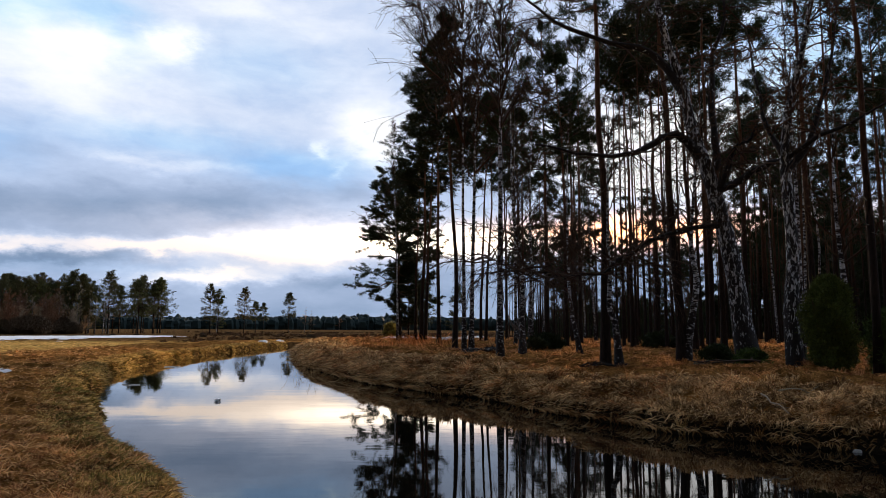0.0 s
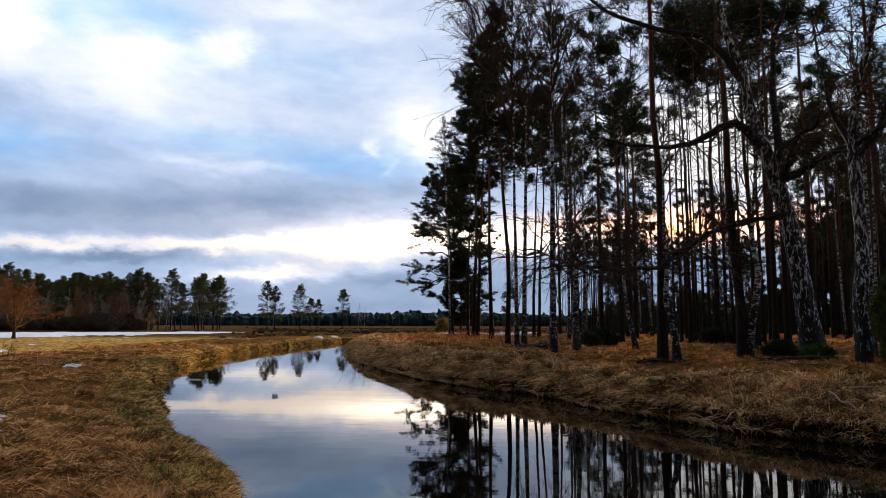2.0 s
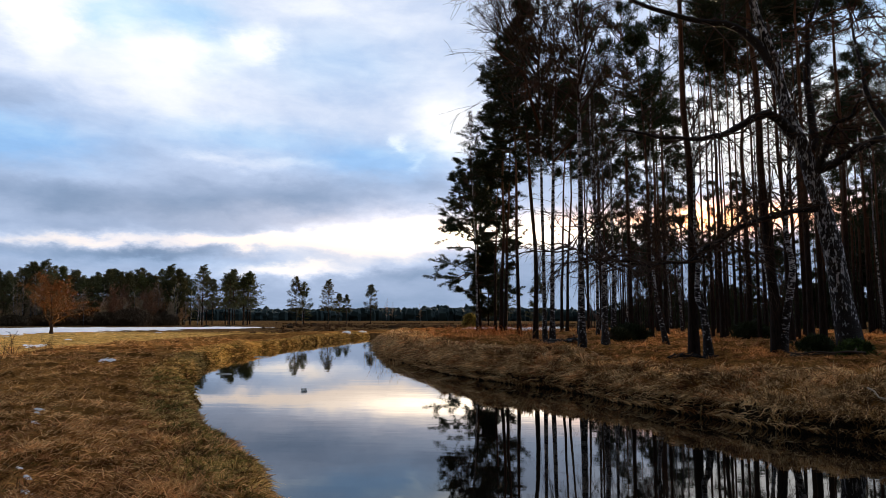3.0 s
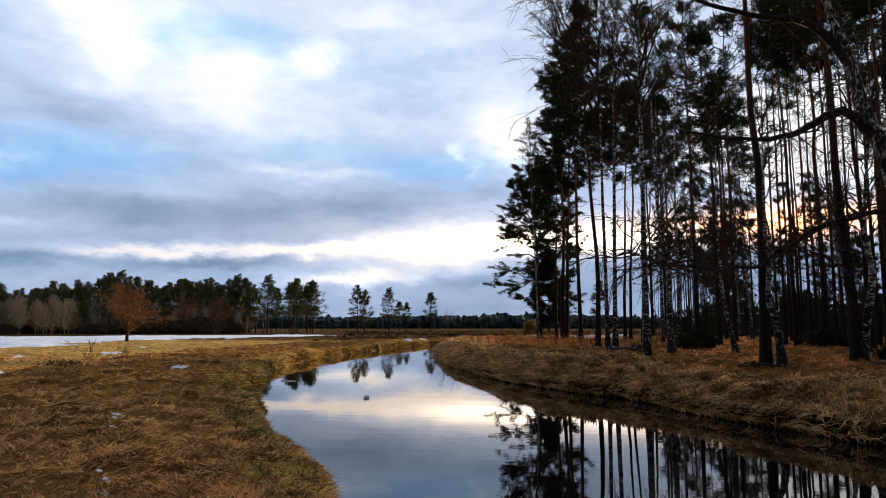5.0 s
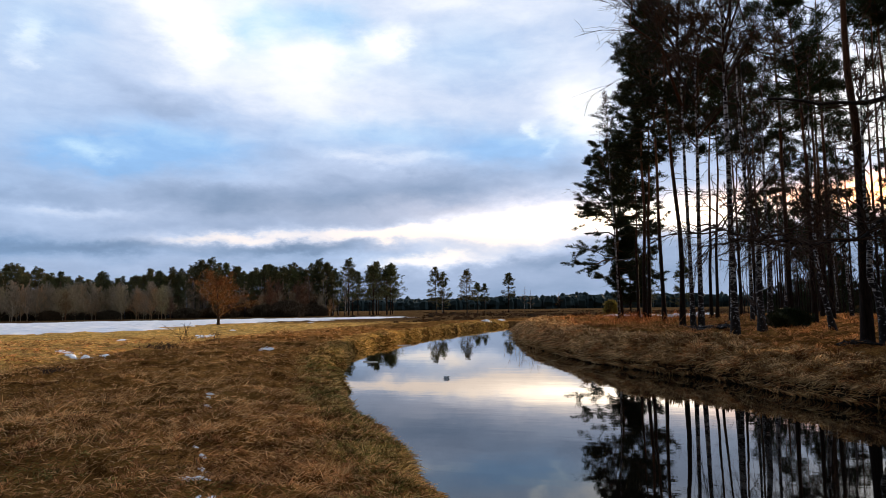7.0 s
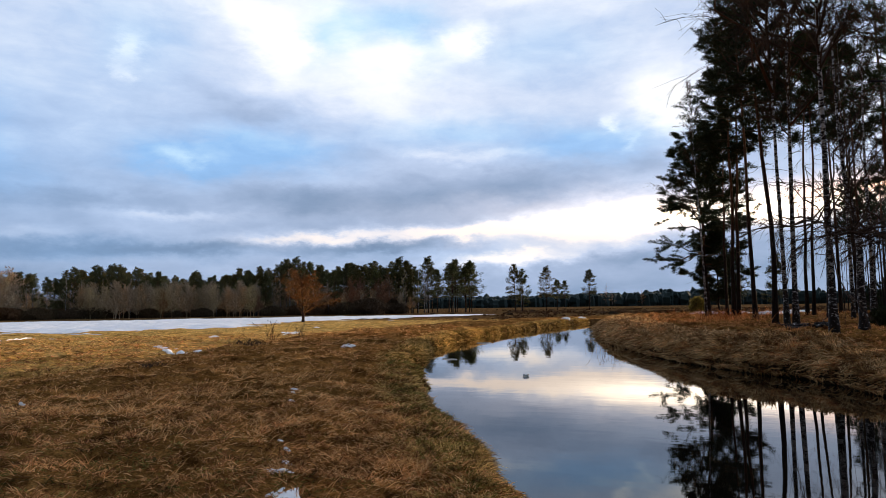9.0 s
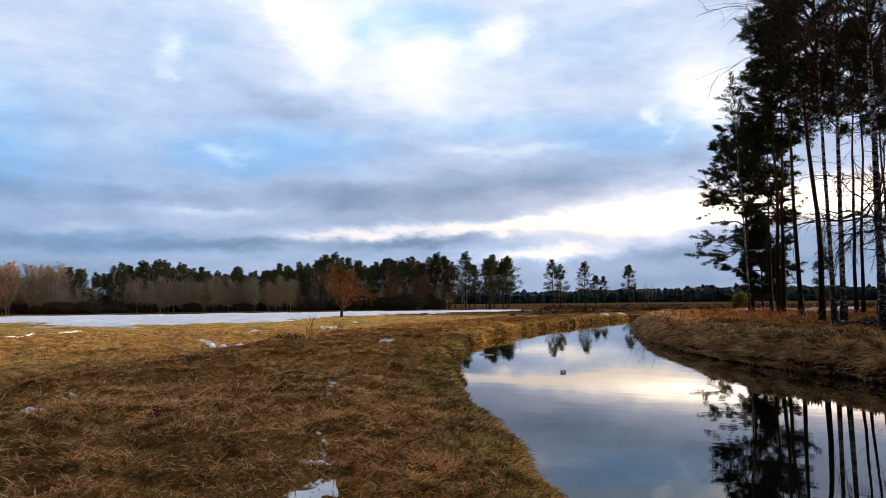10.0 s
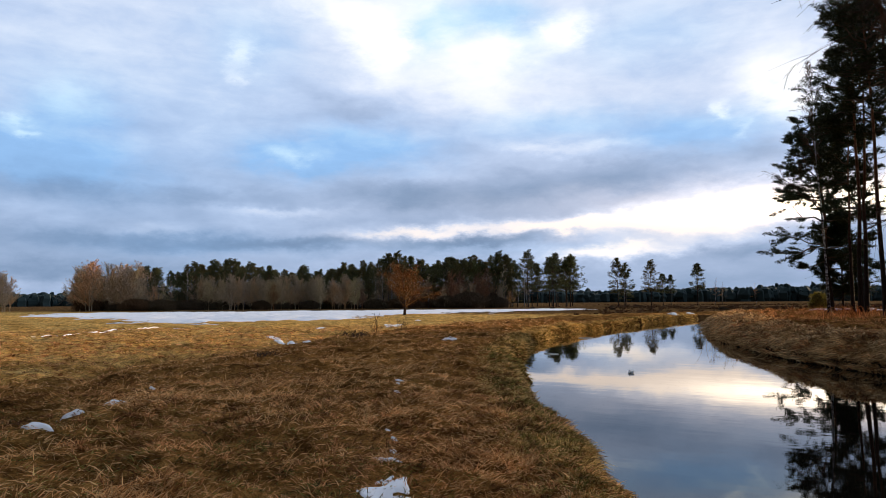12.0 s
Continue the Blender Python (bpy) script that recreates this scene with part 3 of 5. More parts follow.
def pine(seed, h, r, crown, spread, limbs=34, lean=(0, 0), bend=0.06, per=5, needles=12, nl=0.30, nw=0.045, dead=14, needle=None, label="", flat=0.0, apart=False, whorls=0, name="pine_tree", group="pines"):
    """Scots pine: crown is the height fraction at which the live branches begin"""
    g = np.random.default_rng(seed)
    ob = thing(name, label or "tall pine with a bare reddish trunk and a dark crown", "tree", group)
    path = wander(g, h, lean, bend)
    s = Shape()
    u = np.linspace(0, 1, 12)
    s.tubes(path, r * (1 - u * 0.86) * (1 + 0.35 * np.exp(-u * 30)), 9)
    part("trunk", s.mesh("trunk", PINE_BARK), ob)
    us = np.sort(crown + (1 - crown) * g.uniform(0, 1, limbs) ** 0.85 * 0.985)
    if whorls:
        us = crown + (1 - crown) * np.clip((np.round((us - crown) / (1 - crown) * whorls) + g.normal(0, 0.12, limbs)) / whorls, 0, 0.985)
    v = (us - crown) / (1 - crown)
    az = np.arange(limbs) * 2.4 + g.normal(0, 0.5, limbs)
    prof = np.clip((0.55 + 0.9 * v - 1.25 * v ** 2.2) * 1.15, 0.14, 1.2)
    if whorls:
        prof = np.clip(np.where(v < 0.25, 0.68 + 1.3 * v, 1.0 - 0.98 * (v - 0.25)), 0.16, 1.0)
    length = spread * prof * g.uniform(0.62, 1.15, limbs)
    rise = radians(-12) + v ** 1.5 * radians(70) + g.normal(0, 0.16, limbs)
    L1 = shoots(g, path, us, az, rise, length, np.full(limbs, -0.12 + flat))
    L2 = offspring(g, L1, per, 0.35, 1.0, 0.42, 0.65, -0.1)
    s = Shape()
    if apart:
        separate_limbs(ob, L1, L2, 0.018 + length * 0.016, 0.012, DEAD)
    else:
        s.tubes(L1, taper(L1, 0.018 + length * 0.016, 0.010), 4)
        s.blades(L2[:, 0], L2[:, -1], np.full(len(L2), 0.026))
    if dead:
        du = g.uniform(crown * 0.35, crown * 1.05, dead)
        D1 = shoots(g, path, du, g.uniform(0, 6.28, dead), g.normal(-0.1, 0.25, dead), g.uniform(0.4, spread * 0.6, dead), g.uniform(-0.1, 0.3, dead))
        s.tubes(D1, taper(D1, 0.022, 0.007), 3)
        D2 = offspring(g, D1, 2, 0.3, 1, 0.4, 0.7, 0.1)
        s.tubes(D2, taper(D2, 0.009, 0.005), 3)
    if s.count:
        stuff("dead_branchwork" if apart else "branchwork", s.mesh("branchwork", DEAD), ob)
    s = Shape()
    for w in ((0.4, 0.65, 0.9, 1.1) if whorls else (0.45, 0.75, 1.0)):
        c = L2[:, 0] + (L2[:, -1] - L2[:, 0]) * w
        tufts(s, g, c, L2[:, -1] - L2[:, 0], needles, nl, nw, 0.75 if whorls else 1.0)
    c = L1[:, -1]
    tufts(s, g, c, L1[:, -1] - L1[:, -2], needles, nl, nw)
    stuff("crown", s.mesh("crown", needle or NEEDLE, False), ob)
    return ob


def birch(seed, h, r, crown=0.35, spread=3.6, limbs=22, lean=(0, 0), bend=0.10, per=7, twigs=7, bark=None, label="", tw=0.008, twig=None, rise0=50, apart=False, toward=None, name="birch_tree", group="birches", path=None, droop=1.0):
    """bare birch with arching limbs and hanging twigs"""
    g = np.random.default_rng(seed)
    ob = thing(name, label or "bare birch with a white black-marked trunk", "tree", group)
    if path is None:
        path = wander(g, h, lean, bend)
    u = np.linspace(0, 1, len(path))
    s = Shape()
    s.tubes(path, r * (1 - u * 0.9) * (1 + 0.5 * np.exp(-u * 35)), 10)
    part("trunk", s.mesh("trunk", bark or BIRCH_BARK), ob)
    us = crown + (1 - crown) * g.uniform(0, 1, limbs) * 0.98
    v = (us - crown) / (1 - crown)
    az = np.arange(limbs) * 2.4 + g.normal(0, 0.6, limbs)
    length = spread * (1.1 - 0.75 * v) * g.uniform(0.6, 1.2, limbs)
    if toward is not None:
        az = az - 0.75 * np.sin(az - toward)
        length = length * (1 + 0.35 * np.cos(az - toward))
    rise = radians(rise0) + v * 0.25 + g.normal(0, 0.2, limbs)
    L1 = shoots(g, path, us, az, rise, length, np.full(limbs, 0.35 * droop), 6)
    L2 = offspring(g, L1, per, 0.25, 1.0, 0.42, 0.5, 0.30 * droop, 4, 0.25 - 0.25 * droop)
    L3 = offspring(g, L2, twigs, 0.2, 1.0, 0.55, 0.55, 0.75 * droop, 3, 0.15 - 0.30 * droop)
    s = Shape()
    if apart:
        separate_limbs(ob, L1, L2, 0.012 + length * 0.009, tw * 1.9, twig or TWIG)
    else:
        s.tubes(L1, taper(L1, 0.012 + length * 0.013, 0.010), 4)
        s.blades(L2[:, 0], L2[:, 2], np.full(len(L2), tw * 3.4))
        s.blades(L2[:, 2] * 0.97 + L2[:, 0] * 0.03, L2[:, -1], np.full(len(L2), tw * 2.4))
    if apart:
        s.tubes(L3, taper(L3, tw, tw * 0.6), 3)
    else:
        s.blades(L3[:, 0], L3[:, -1], np.full(len(L3), tw * 2.2))
    stuff("crown", s.mesh("crown", twig or TWIG, False), ob)
    return ob


def place(ob, x, y, turn=0.0, size=1.0, sink=0.12):
    m = Matrix.Translation((x, y, on_ground(x, y) - sink)) @ Matrix.Rotation(turn, 4, "Z") @ Matrix.Scale(size, 4)
    ob.matrix_basis = m
    return ob


def again(ob, x, y, turn=0.0, size=1.0, sink=0.12, label=""):
    m = Matrix.Translation((x, y, on_ground(x, y) - sink)) @ Matrix.Rotation(turn, 4, "Z") @ Matrix.Scale(size / ob.scale[0], 4)
    c = copy_thing(ob, m)
    return tagged(c, label) if label else c

# ---- the wood on the far bank ----
def spot(az, el, dist):
    x, y = polar(az, dist)
    return np.array([x, y, EYE + dist * math.tan(radians(el))])


def course(points, near, far=None):
    """a limb through directions (azimuth, elevation) whose distance goes from near to far"""
    far = near if far is None else far
    return np.array([spot(a, e, near + (far - near) * i / (len(points) - 1)) for i, (a, e) in enumerate(points)])


def finer(path, per=3):
    """rounds a coarse course"""
    k = len(path)
    p = np.vstack([2 * path[0] - path[1], path, 2 * path[-1] - path[-2]])
    out = []
    for i in range(k - 1):
        a, b, c, d = p[i], p[i + 1], p[i + 2], p[i + 3]
        for s in np.arange(per) / per:
            out.append(0.5 * (2 * b + (c - a) * s + (2 * a - 5 * b + 4 * c - d) * s ** 2 + (3 * b - a - 3 * c + d) * s ** 3))
    out.append(path[-1])
    return np.array(out)


def old_birch(seed, label, trunk, r, limbs, bark):
    """a gnarled birch with heavy limbs; limbs: (course, radius at its start, side branches)"""
    g = np.random.default_rng(seed)
    ob = thing("old_birch", label, "tree", "old birches")
    base = trunk[0].copy()
    base[2] = on_ground(base[0], base[1]) - 0.15
    ob.location = base
    path = finer(trunk) - base
    path[0, 2] = 0
    u = np.linspace(0, 1, len(path))
    s = Shape()
    s.tubes(path, r * (1 - 0.80 * u) * (1 + 0.16 * np.exp(-u * 22)) * (1 + 0.05 * g.normal(size=len(u))), 14)
    part("trunk", s.mesh("trunk", bark), ob)
    fine = Shape()
    top = [path[len(path) // 2:]]
    for line, r0, many in limbs:
        p = finer(line) - base
        p[2:] += g.normal(0, 0.035, p[2:].shape)
        s = Shape()
        s.tubes(p, np.linspace(r0, r0 * 0.16, len(p)), 8)
        limb = part("limb", s.mesh("limb", DARK_BARK), ob)
        top.append(p)
    for p, many in zip(top, [16] + [m for _, _, m in limbs]):
        k = len(p)
        keep = np.stack([along(p, np.linspace(0.12, 1, 6))])
        size = max(1.4, min(2.6, np.linalg.norm(p[-1] - p[0]) * 0.34))
        us = g.uniform(0.15, 1.0, many)
        L1 = shoots(g, p, us, g.uniform(0, 6.28, many), g.normal(0.35, 0.5, many), size * g.uniform(0.5, 1.3, many), g.uniform(0.0, 0.5, many), 5)
        L2 = offspring(g, L1, 6, 0.2, 1, 0.5, 0.7, 0.2, 4)
        L3 = offspring(g, L2, 5, 0.2, 1, 0.6, 0.7, 0.45, 3, 0)
        fine.tubes(L1, taper(L1, 0.030, 0.010), 4)
        fine.tubes(L2, taper(L2, 0.013, 0.007), 3)
        fine.tubes(L3, taper(L3, 0.0055, 0.003), 3)
    stuff("crown", fine.mesh("crown", TWIG, False), ob)
    return ob


DARK_BARK = mat_bark_birch("dark_birch_bark", 0.34, 6.0, 4.0)
old_birch(11, "big old leaning birch with rough black and white bark", course([(24.2, -2.9), (23.7, 1.1), (23.3, 5.0), (22.6, 8.8), (21.7, 12.6), (20.7, 15.8), (20.0, 19.4), (19.0, 22.7), (18.2, 26.3), (17.9, 30.3)], 25.5), 0.37, (
    (course([(21.5, 13.3), (20.5, 14.6), (19.4, 15.5), (18.1, 15.1), (16.5, 14.4), (14.6, 14.2), (11.4, 14.5), (8.0, 15.5)], 25.5, 24.0), 0.20, 18),
    (course([(20.2, 18.5), (18.5, 21.2), (16.7, 22.5), (14.4, 23.1), (11.1, 24.3), (8.2, 26.1), (5.7, 28.1)], 25.5, 24.5), 0.17, 15),
    (course([(22.7, 11.0), (24.1, 11.6), (25.8, 12.5), (27.8, 13.1), (29.7, 14.3), (32.0, 15.0), (34.2, 16.1)], 25.5, 22.5), 0.16, 16),
    (course([(22.5, 10.8), (23.1, 12.1), (23.4, 13.1), (23.8, 14.0), (25.1, 14.7), (25.8, 16.5)], 25.4, 25.0), 0.15, 12),
    (course([(22.4, 12.6), (22.5, 14.7), (22.2, 17.8), (22.5, 21.2), (23.4, 23.9), (23.4, 27.5)], 25.6, 26.5), 0.17, 14),
    (course([(22.7, 8.1), (20.6, 8.1), (17.6, 7.4), (15.8, 6.4), (13.9, 4.9), (11.7, 4.3), (8.4, 4.6), (5.8, 5.1), (3.4, 6.3)], 25.4, 23.5), 0.10, 75),
), OLD_BIRCH)
old_birch(12, "old upright birch with cracked black and white bark", course([(27.3, -2.9), (27.2, 1.0), (27.5, 5.7), (27.4, 10.0), (27.3, 13.0), (27.7, 16.3), (28.6, 19.4), (29.4, 22.5), (30.0, 25.8)], 23.8), 0.25, (
    (course([(27.5, 12.1), (28.8, 13.6), (29.9, 16.4), (30.8, 19.8), (31.4, 23.6)], 23.8, 24.5), 0.13, 18),
    (course([(27.3, 13.0), (26.2, 15.5), (25.6, 18.8), (25.0, 23.0)], 23.8, 24.4), 0.11, 14),
), OLD_BIRCH)

# pines that stand clear: azimuth, distance, height, radius, crown start, spread, lean x, lean y
CLEAR_PINES = (
    (-3.6, 72, 18.0, 0.20, 0.22, 5.4, -1.0, 0.0),
    (-1.8, 60, 23.5, 0.18, 0.56, 2.8, 0.5, 0.0),
    (-1.5, 61, 23.5, 0.17, 0.58, 4.0, 0.9, 0.0),
    (1.0, 40, 20.0, 0.15, 0.55, 2.6, -0.3, 0.0),
    (3.2, 56, 20.5, 0.13, 0.60, 2.6, 0.2, 0.0),
    (3.6, 57, 21.0, 0.13, 0.60, 2.6, 0.4, 0.0),
    (13.4, 25.5, 19.5, 0.175, 0.66, 3.0, -0.5, 0.5),
    (19.3, 27.5, 19.5, 0.19, 0.72, 2.8, -0.3, 0.5),
    (17.3, 46, 22.0, 0.20, 0.78, 2.6, 0.0, 0.0),
    (32.5, 23.5, 18.5, 0.13, 0.66, 2.6, 0.0, 0.3),
    (15.6, 47, 22.0, 0.16, 0.78, 2.6, -0.4, 0.0),
    (10.3, 48, 21.5, 0.16, 0.60, 2.8, 0.0, 0.0),
    (-0.3, 55, 25.5, 0.17, 0.56, 4.2, 0.3, 0.0),
    (4.6, 50, 24.0, 0.16, 0.58, 3.8, 0.3, 0.0),
    (8.8, 50, 24.0, 0.17, 0.52, 3.4, 0.0, 0.0),
    (-2.9, 74, 9.0, 0.10, 0.18, 2.2, 0.2, 0.0),
    (-2.3, 64, 17.5, 0.15, 0.46, 2.6, 0.0, 0.0),
    (20.4, 37, 21.5, 0.14, 0.76, 2.6, 0.0, 0.0),
    (21.6, 34, 21.0, 0.14, 0.74, 2.8, 0.2, 0.0),
    (24.3, 39, 22.5, 0.15, 0.72, 2.8, 0.0, 0.0),
)
for i, (az_, d_, h_, r_, c_, sp_, lx, ly) in enumerate(CLEAR_PINES):
    low = c_ < 0.5 or az_ < 0
    ob = pine(100 + i, h_, r_, c_, sp_, limbs=62 if c_ < 0.3 else 46 if low else 32 if d_ < 30 else 42, lean=(lx, ly), bend=0.085, per=8 if low else 7, needles=48 if c_ < 0.3 else 26 if low else 16, nl=0.26 if low else 0.34, nw=0.056 if c_ < 0.3 else 0.046 if low else 0.038, whorls=13 if low else 0, apart=True, label="tall pine with dark layered branches at the river bend" if low else "")
    place(ob, *polar(az_, d_), 0.0)

CLEAR_BIRCHES = (
    (1.8, 38, 22.5, 0.12, 0.50, 6.6, -0.3, 0.0, 0.05),
    (2.4, 38, 21.5, 0.14, 0.45, 4.2, 0.4, 0.0, 0.05),
    (4.8, 30.0, 19.5, 0.15, 0.52, 4.4, 0.1, 0.0, 0.04),
    (-3.8, 66, 21.5, 0.12, 0.40, 3.4, -0.6, 0.0, 0.04),
    (7.3, 45, 18.0, 0.13, 0.40, 3.0, 0.3, 0.0, 0.07),
    (27.8, 30, 16.5, 0.12, 0.45, 2.8, 0.3, 0.0, 0.06),
    (6.1, 48, 18.0, 0.12, 0.40, 2.8, 0.0, 0.0, 0.05),
)
for i, (az_, d_, h_, r_, c_, sp_, lx, ly, bd) in enumerate(CLEAR_BIRCHES):
    ob = birch(200 + i, h_, r_, c_, sp_, limbs=38 if d_ < 40 else 22, lean=(lx, ly), bend=bd, apart=True, toward=3.0 if az_ < 2 else None, rise0=60 if az_ < 2 else 54 if d_ < 40 else 50, per=16 if az_ < 3 else 9 if d_ < 40 else 7, twigs=9 if d_ < 40 else 7, tw=0.0095 if az_ < 3 else 0.008, droop=0.4 if az_ < 3 else 0.8, label="slender crooked birch with peeling white bark" if bd > 0.1 else "")
    place(ob, *polar(az_, d_), 0.0)

# crooked birches: distance, radius, the trunk's course
CROOKED = (
    (25.0, 0.135, ((14.5, -2.7), (14.2, 0.6), (13.8, 1.8), (13.9, 4.4), (13.8, 6.8), (13.9, 11.9), (14.1, 17.9))),
    (33.0, 0.12, ((11.4, -1.9), (10.8, 1.1), (10.6, 3.2), (10.5, 6.3), (10.5, 11.0), (10.8, 18.1))),
    (27.5, 0.16, ((19.6, -2.2), (20.1, 0.7), (20.6, 3.8), (20.3, 6.2), (20.4, 8.5), (20.9, 13.1), (21.5, 18.5))),
    (29.0, 0.15, ((30.9, -0.8), (30.8, 2.0), (30.7, 4.3), (30.5, 8.0), (30.5, 12.5), (30.9, 17.7))),
    (31.0, 0.16, ((6.7, -2.3), (6.6, 1.1), (6.7, 3.9), (6.4, 6.8), (6.0, 9.7), (5.8, 15.9), (5.9, 22.0))),
    (38.0, 0.11, ((19.2, -1.2), (19.0, 2.4), (18.5, 6.0), (18.4, 8.6), (18.4, 13.3), (18.6, 18.0))),
)
for i, (d_, r_, way_) in enumerate(CROOKED):
    p = finer(course(way_, d_))
    base = np.array([p[0, 0], p[0, 1], on_ground(p[0, 0], p[0, 1]) - 0.12])
    p[0, 2] = base[2]
    ob = birch(220 + i, p[-1, 2] - base[2], r_, 0.42, 3.0, limbs=26, per=7, twigs=7, apart=True, droop=0.7, path=p - base, label="slender crooked birch with peeling white bark")
    ob.location = base

# slim tall pines before the sunset
slim = [pine(350 + i, 23, 0.10 + 0.02 * i, 0.80, 2.0, limbs=20, per=5, needles=9, nl=0.34, nw=0.036, dead=10, bend=0.05, label="slim tall pine with a small high crown") for i in range(2)]
for i, (az_, d_) in enumerate(((14.9, 58), (15.9, 66), (16.6, 55), (17.0, 70), (18.2, 52), (18.7, 64), (19.4, 58), (20.2, 66), (16.1, 74), (20.8, 54), (14.4, 63), (15.3, 72))):
    (place if i < 2 else again)(slim[i % 2], *polar(az_, d_ * 0.8), i * 1.3)

# the wood behind
kinds = [pine(300 + i, 22 + i * 0.9, 0.15 + 0.01 * i, 0.66 + 0.03 * (i % 3), 2.6, limbs=28, per=6, needles=12, nl=0.36, nw=0.042, bend=0.05) for i in range(5)]
low_kinds = [pine(320 + i, 12 + 2 * i, 0.11, 0.18, 2.3, limbs=34, per=6, needles=10, nl=0.42, nw=0.07, dead=4, label="young bushy pine under tall trees") for i in range(2)]
thin = [birch(330 + i, 17 + i, 0.11, 0.42, 2.6, limbs=16, per=6, twigs=5, tw=0.011) for i in range(2)]
g = np.random.default_rng(77)
taken = [polar(p[0], p[1]) for p in CLEAR_PINES + CLEAR_BIRCHES] + [polar(c[2][0][0], c[0]) for c in CROOKED]
used = {}
for k in range(4200):
    az_, d_ = g.uniform(-2, 62), 30 + 125 * g.uniform() ** 1.2
    edge = 44 - 10 * step(18, 30, np.array(az_))
    if d_ < edge or az_ < 4.0 + 3.5 * step(60, 100, np.array(d_)):
        continue
    if g.uniform() < (0.5 if az_ > 36 else 0.5 if az_ > 19 and d_ < 70 else 0.0):
        continue
    if (d_ > 66 and g.uniform() < (0.85 if az_ < 21 else 0.3)) or (13.5 < az_ < 20.5) or (az_ < 25 and 20 < az_ and d_ > 40 and g.uniform() < 0.6) or (az_ < 13.5 and d_ < 66 and g.uniform() < 0.25):
        continue
    x, y = polar(az_, d_)
    if min((x - a) ** 2 + (y - b) ** 2 for a, b in taken) < (2.6 + d_ * 0.014) ** 2:
        continue
    taken.append((x, y))
    roll = g.uniform()
    if d_ > 85 and roll < 0.40:
        ob = low_kinds[k % 2]
    elif roll < 0.86:
        ob = kinds[k % 5]
    else:
        ob = thin[k % 2]
    turn, size = g.uniform(0, 6.28), g.uniform(0.88, 1.12)
    if ob.name in used:
        again(ob, x, y, turn, size)
    else:
        used[ob.name] = True
        place(ob, x, y, turn, size)
    if len(taken) > 270:
        break

g = np.random.default_rng(78)
young = pine(322, 11, 0.10, 0.06, 2.5, limbs=42, per=5, needles=7, nl=0.52, nw=0.10, dead=0, label="dark young pine deep in the wood", name="young_pine", group="young pines")
for k in range(170):
    az_ = 5 + 45 * g.uniform()
    x, y = polar(az_, 112 + 60 * g.uniform())
    (place if k == 0 else again)(young, x, y, g.uniform(0, 6.28), g.uniform(0.45, 0.9) * (0.35 + 0.65 * float(step(5, 13, np.array(az_)))) + float(step(22, 27, np.array(az_))) * (0.5 + 0.8 * g.uniform()))
for k in range(34):
    az_ = 6 + 18 * g.uniform()
    x, y = polar(az_, 90 + 34 * g.uniform())
    again(young, x, y, g.uniform(0, 6.28), g.uniform(0.3, 0.5) + 0.05 * max(0, az_ - 17))
poles = [pine(360 + i, 16 + 2 * i, 0.075 + 0.01 * i, 0.76, 1.7, limbs=16, per=5, needles=11, nl=0.40, nw=0.05, dead=16, bend=0.06, label="thin crowded pine deep in the wood", name="pole_pine", group="pole pines") for i in range(3)]
for k in range(190):
    az_ = 5.5 + 40 * g.uniform()
    d_ = 62 + 75 * g.uniform()
    if az_ < 14 and d_ < 80:
        d_ += 35
    if 13 < az_ < 21.5 and g.uniform() < 0.75:
        continue
    x, y = polar(az_, d_)
    fresh = poles[k % 3].name not in used
    used[poles[k % 3].name] = True
    (place if fresh else again)(poles[k % 3], x, y, g.uniform(0, 6.28), g.uniform(0.75, 1.1) * (0.85 if 13.5 < az_ < 21 else 1))

# a lower storey whose crowns hang before the sunset
for k in range(46):
    az_ = 7 + 15 * g.uniform()
    x, y = polar(az_, 78 + 34 * g.uniform())
    again(poles[k % 3], x, y, g.uniform(0, 6.28), g.uniform(0.52, 0.68))

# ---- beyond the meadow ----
far_pines = [pine(400 + i, 17, 0.2, c, sp, limbs=52, per=6, needles=7, nl=0.46, nw=0.105, dead=6, whorls=13, needle=HAZED_NEEDLE, label="distant pine at the edge of the meadow", name="distant_pine", group="meadow pines") for i, (c, sp) in enumerate(((0.42, 3.9), (0.34, 4.4), (0.25, 4.0), (0.14, 3.7)))]
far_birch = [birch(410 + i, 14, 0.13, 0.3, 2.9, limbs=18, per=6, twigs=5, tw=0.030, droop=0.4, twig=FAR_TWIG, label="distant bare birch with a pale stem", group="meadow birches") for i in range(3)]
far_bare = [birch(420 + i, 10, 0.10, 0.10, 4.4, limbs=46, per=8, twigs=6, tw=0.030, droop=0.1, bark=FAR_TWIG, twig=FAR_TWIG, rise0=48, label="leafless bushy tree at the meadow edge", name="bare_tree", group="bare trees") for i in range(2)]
first = set()


def stand(ob, az_, d_, high, turn=0.0, label=""):
    """puts a distant tree so that it stands as high as given"""
    own = {"dist": 17.0, "birc": 14.0, "bare": 10.0}[ob.name[:4]]
    x, y = polar(az_, d_)
    if ob.name in first:
        return again(ob, x, y, turn, high / own, label=label)
    first.add(ob.name)
    place(ob, x, y, turn, high / own)
    return tagged(ob, label) if label else ob


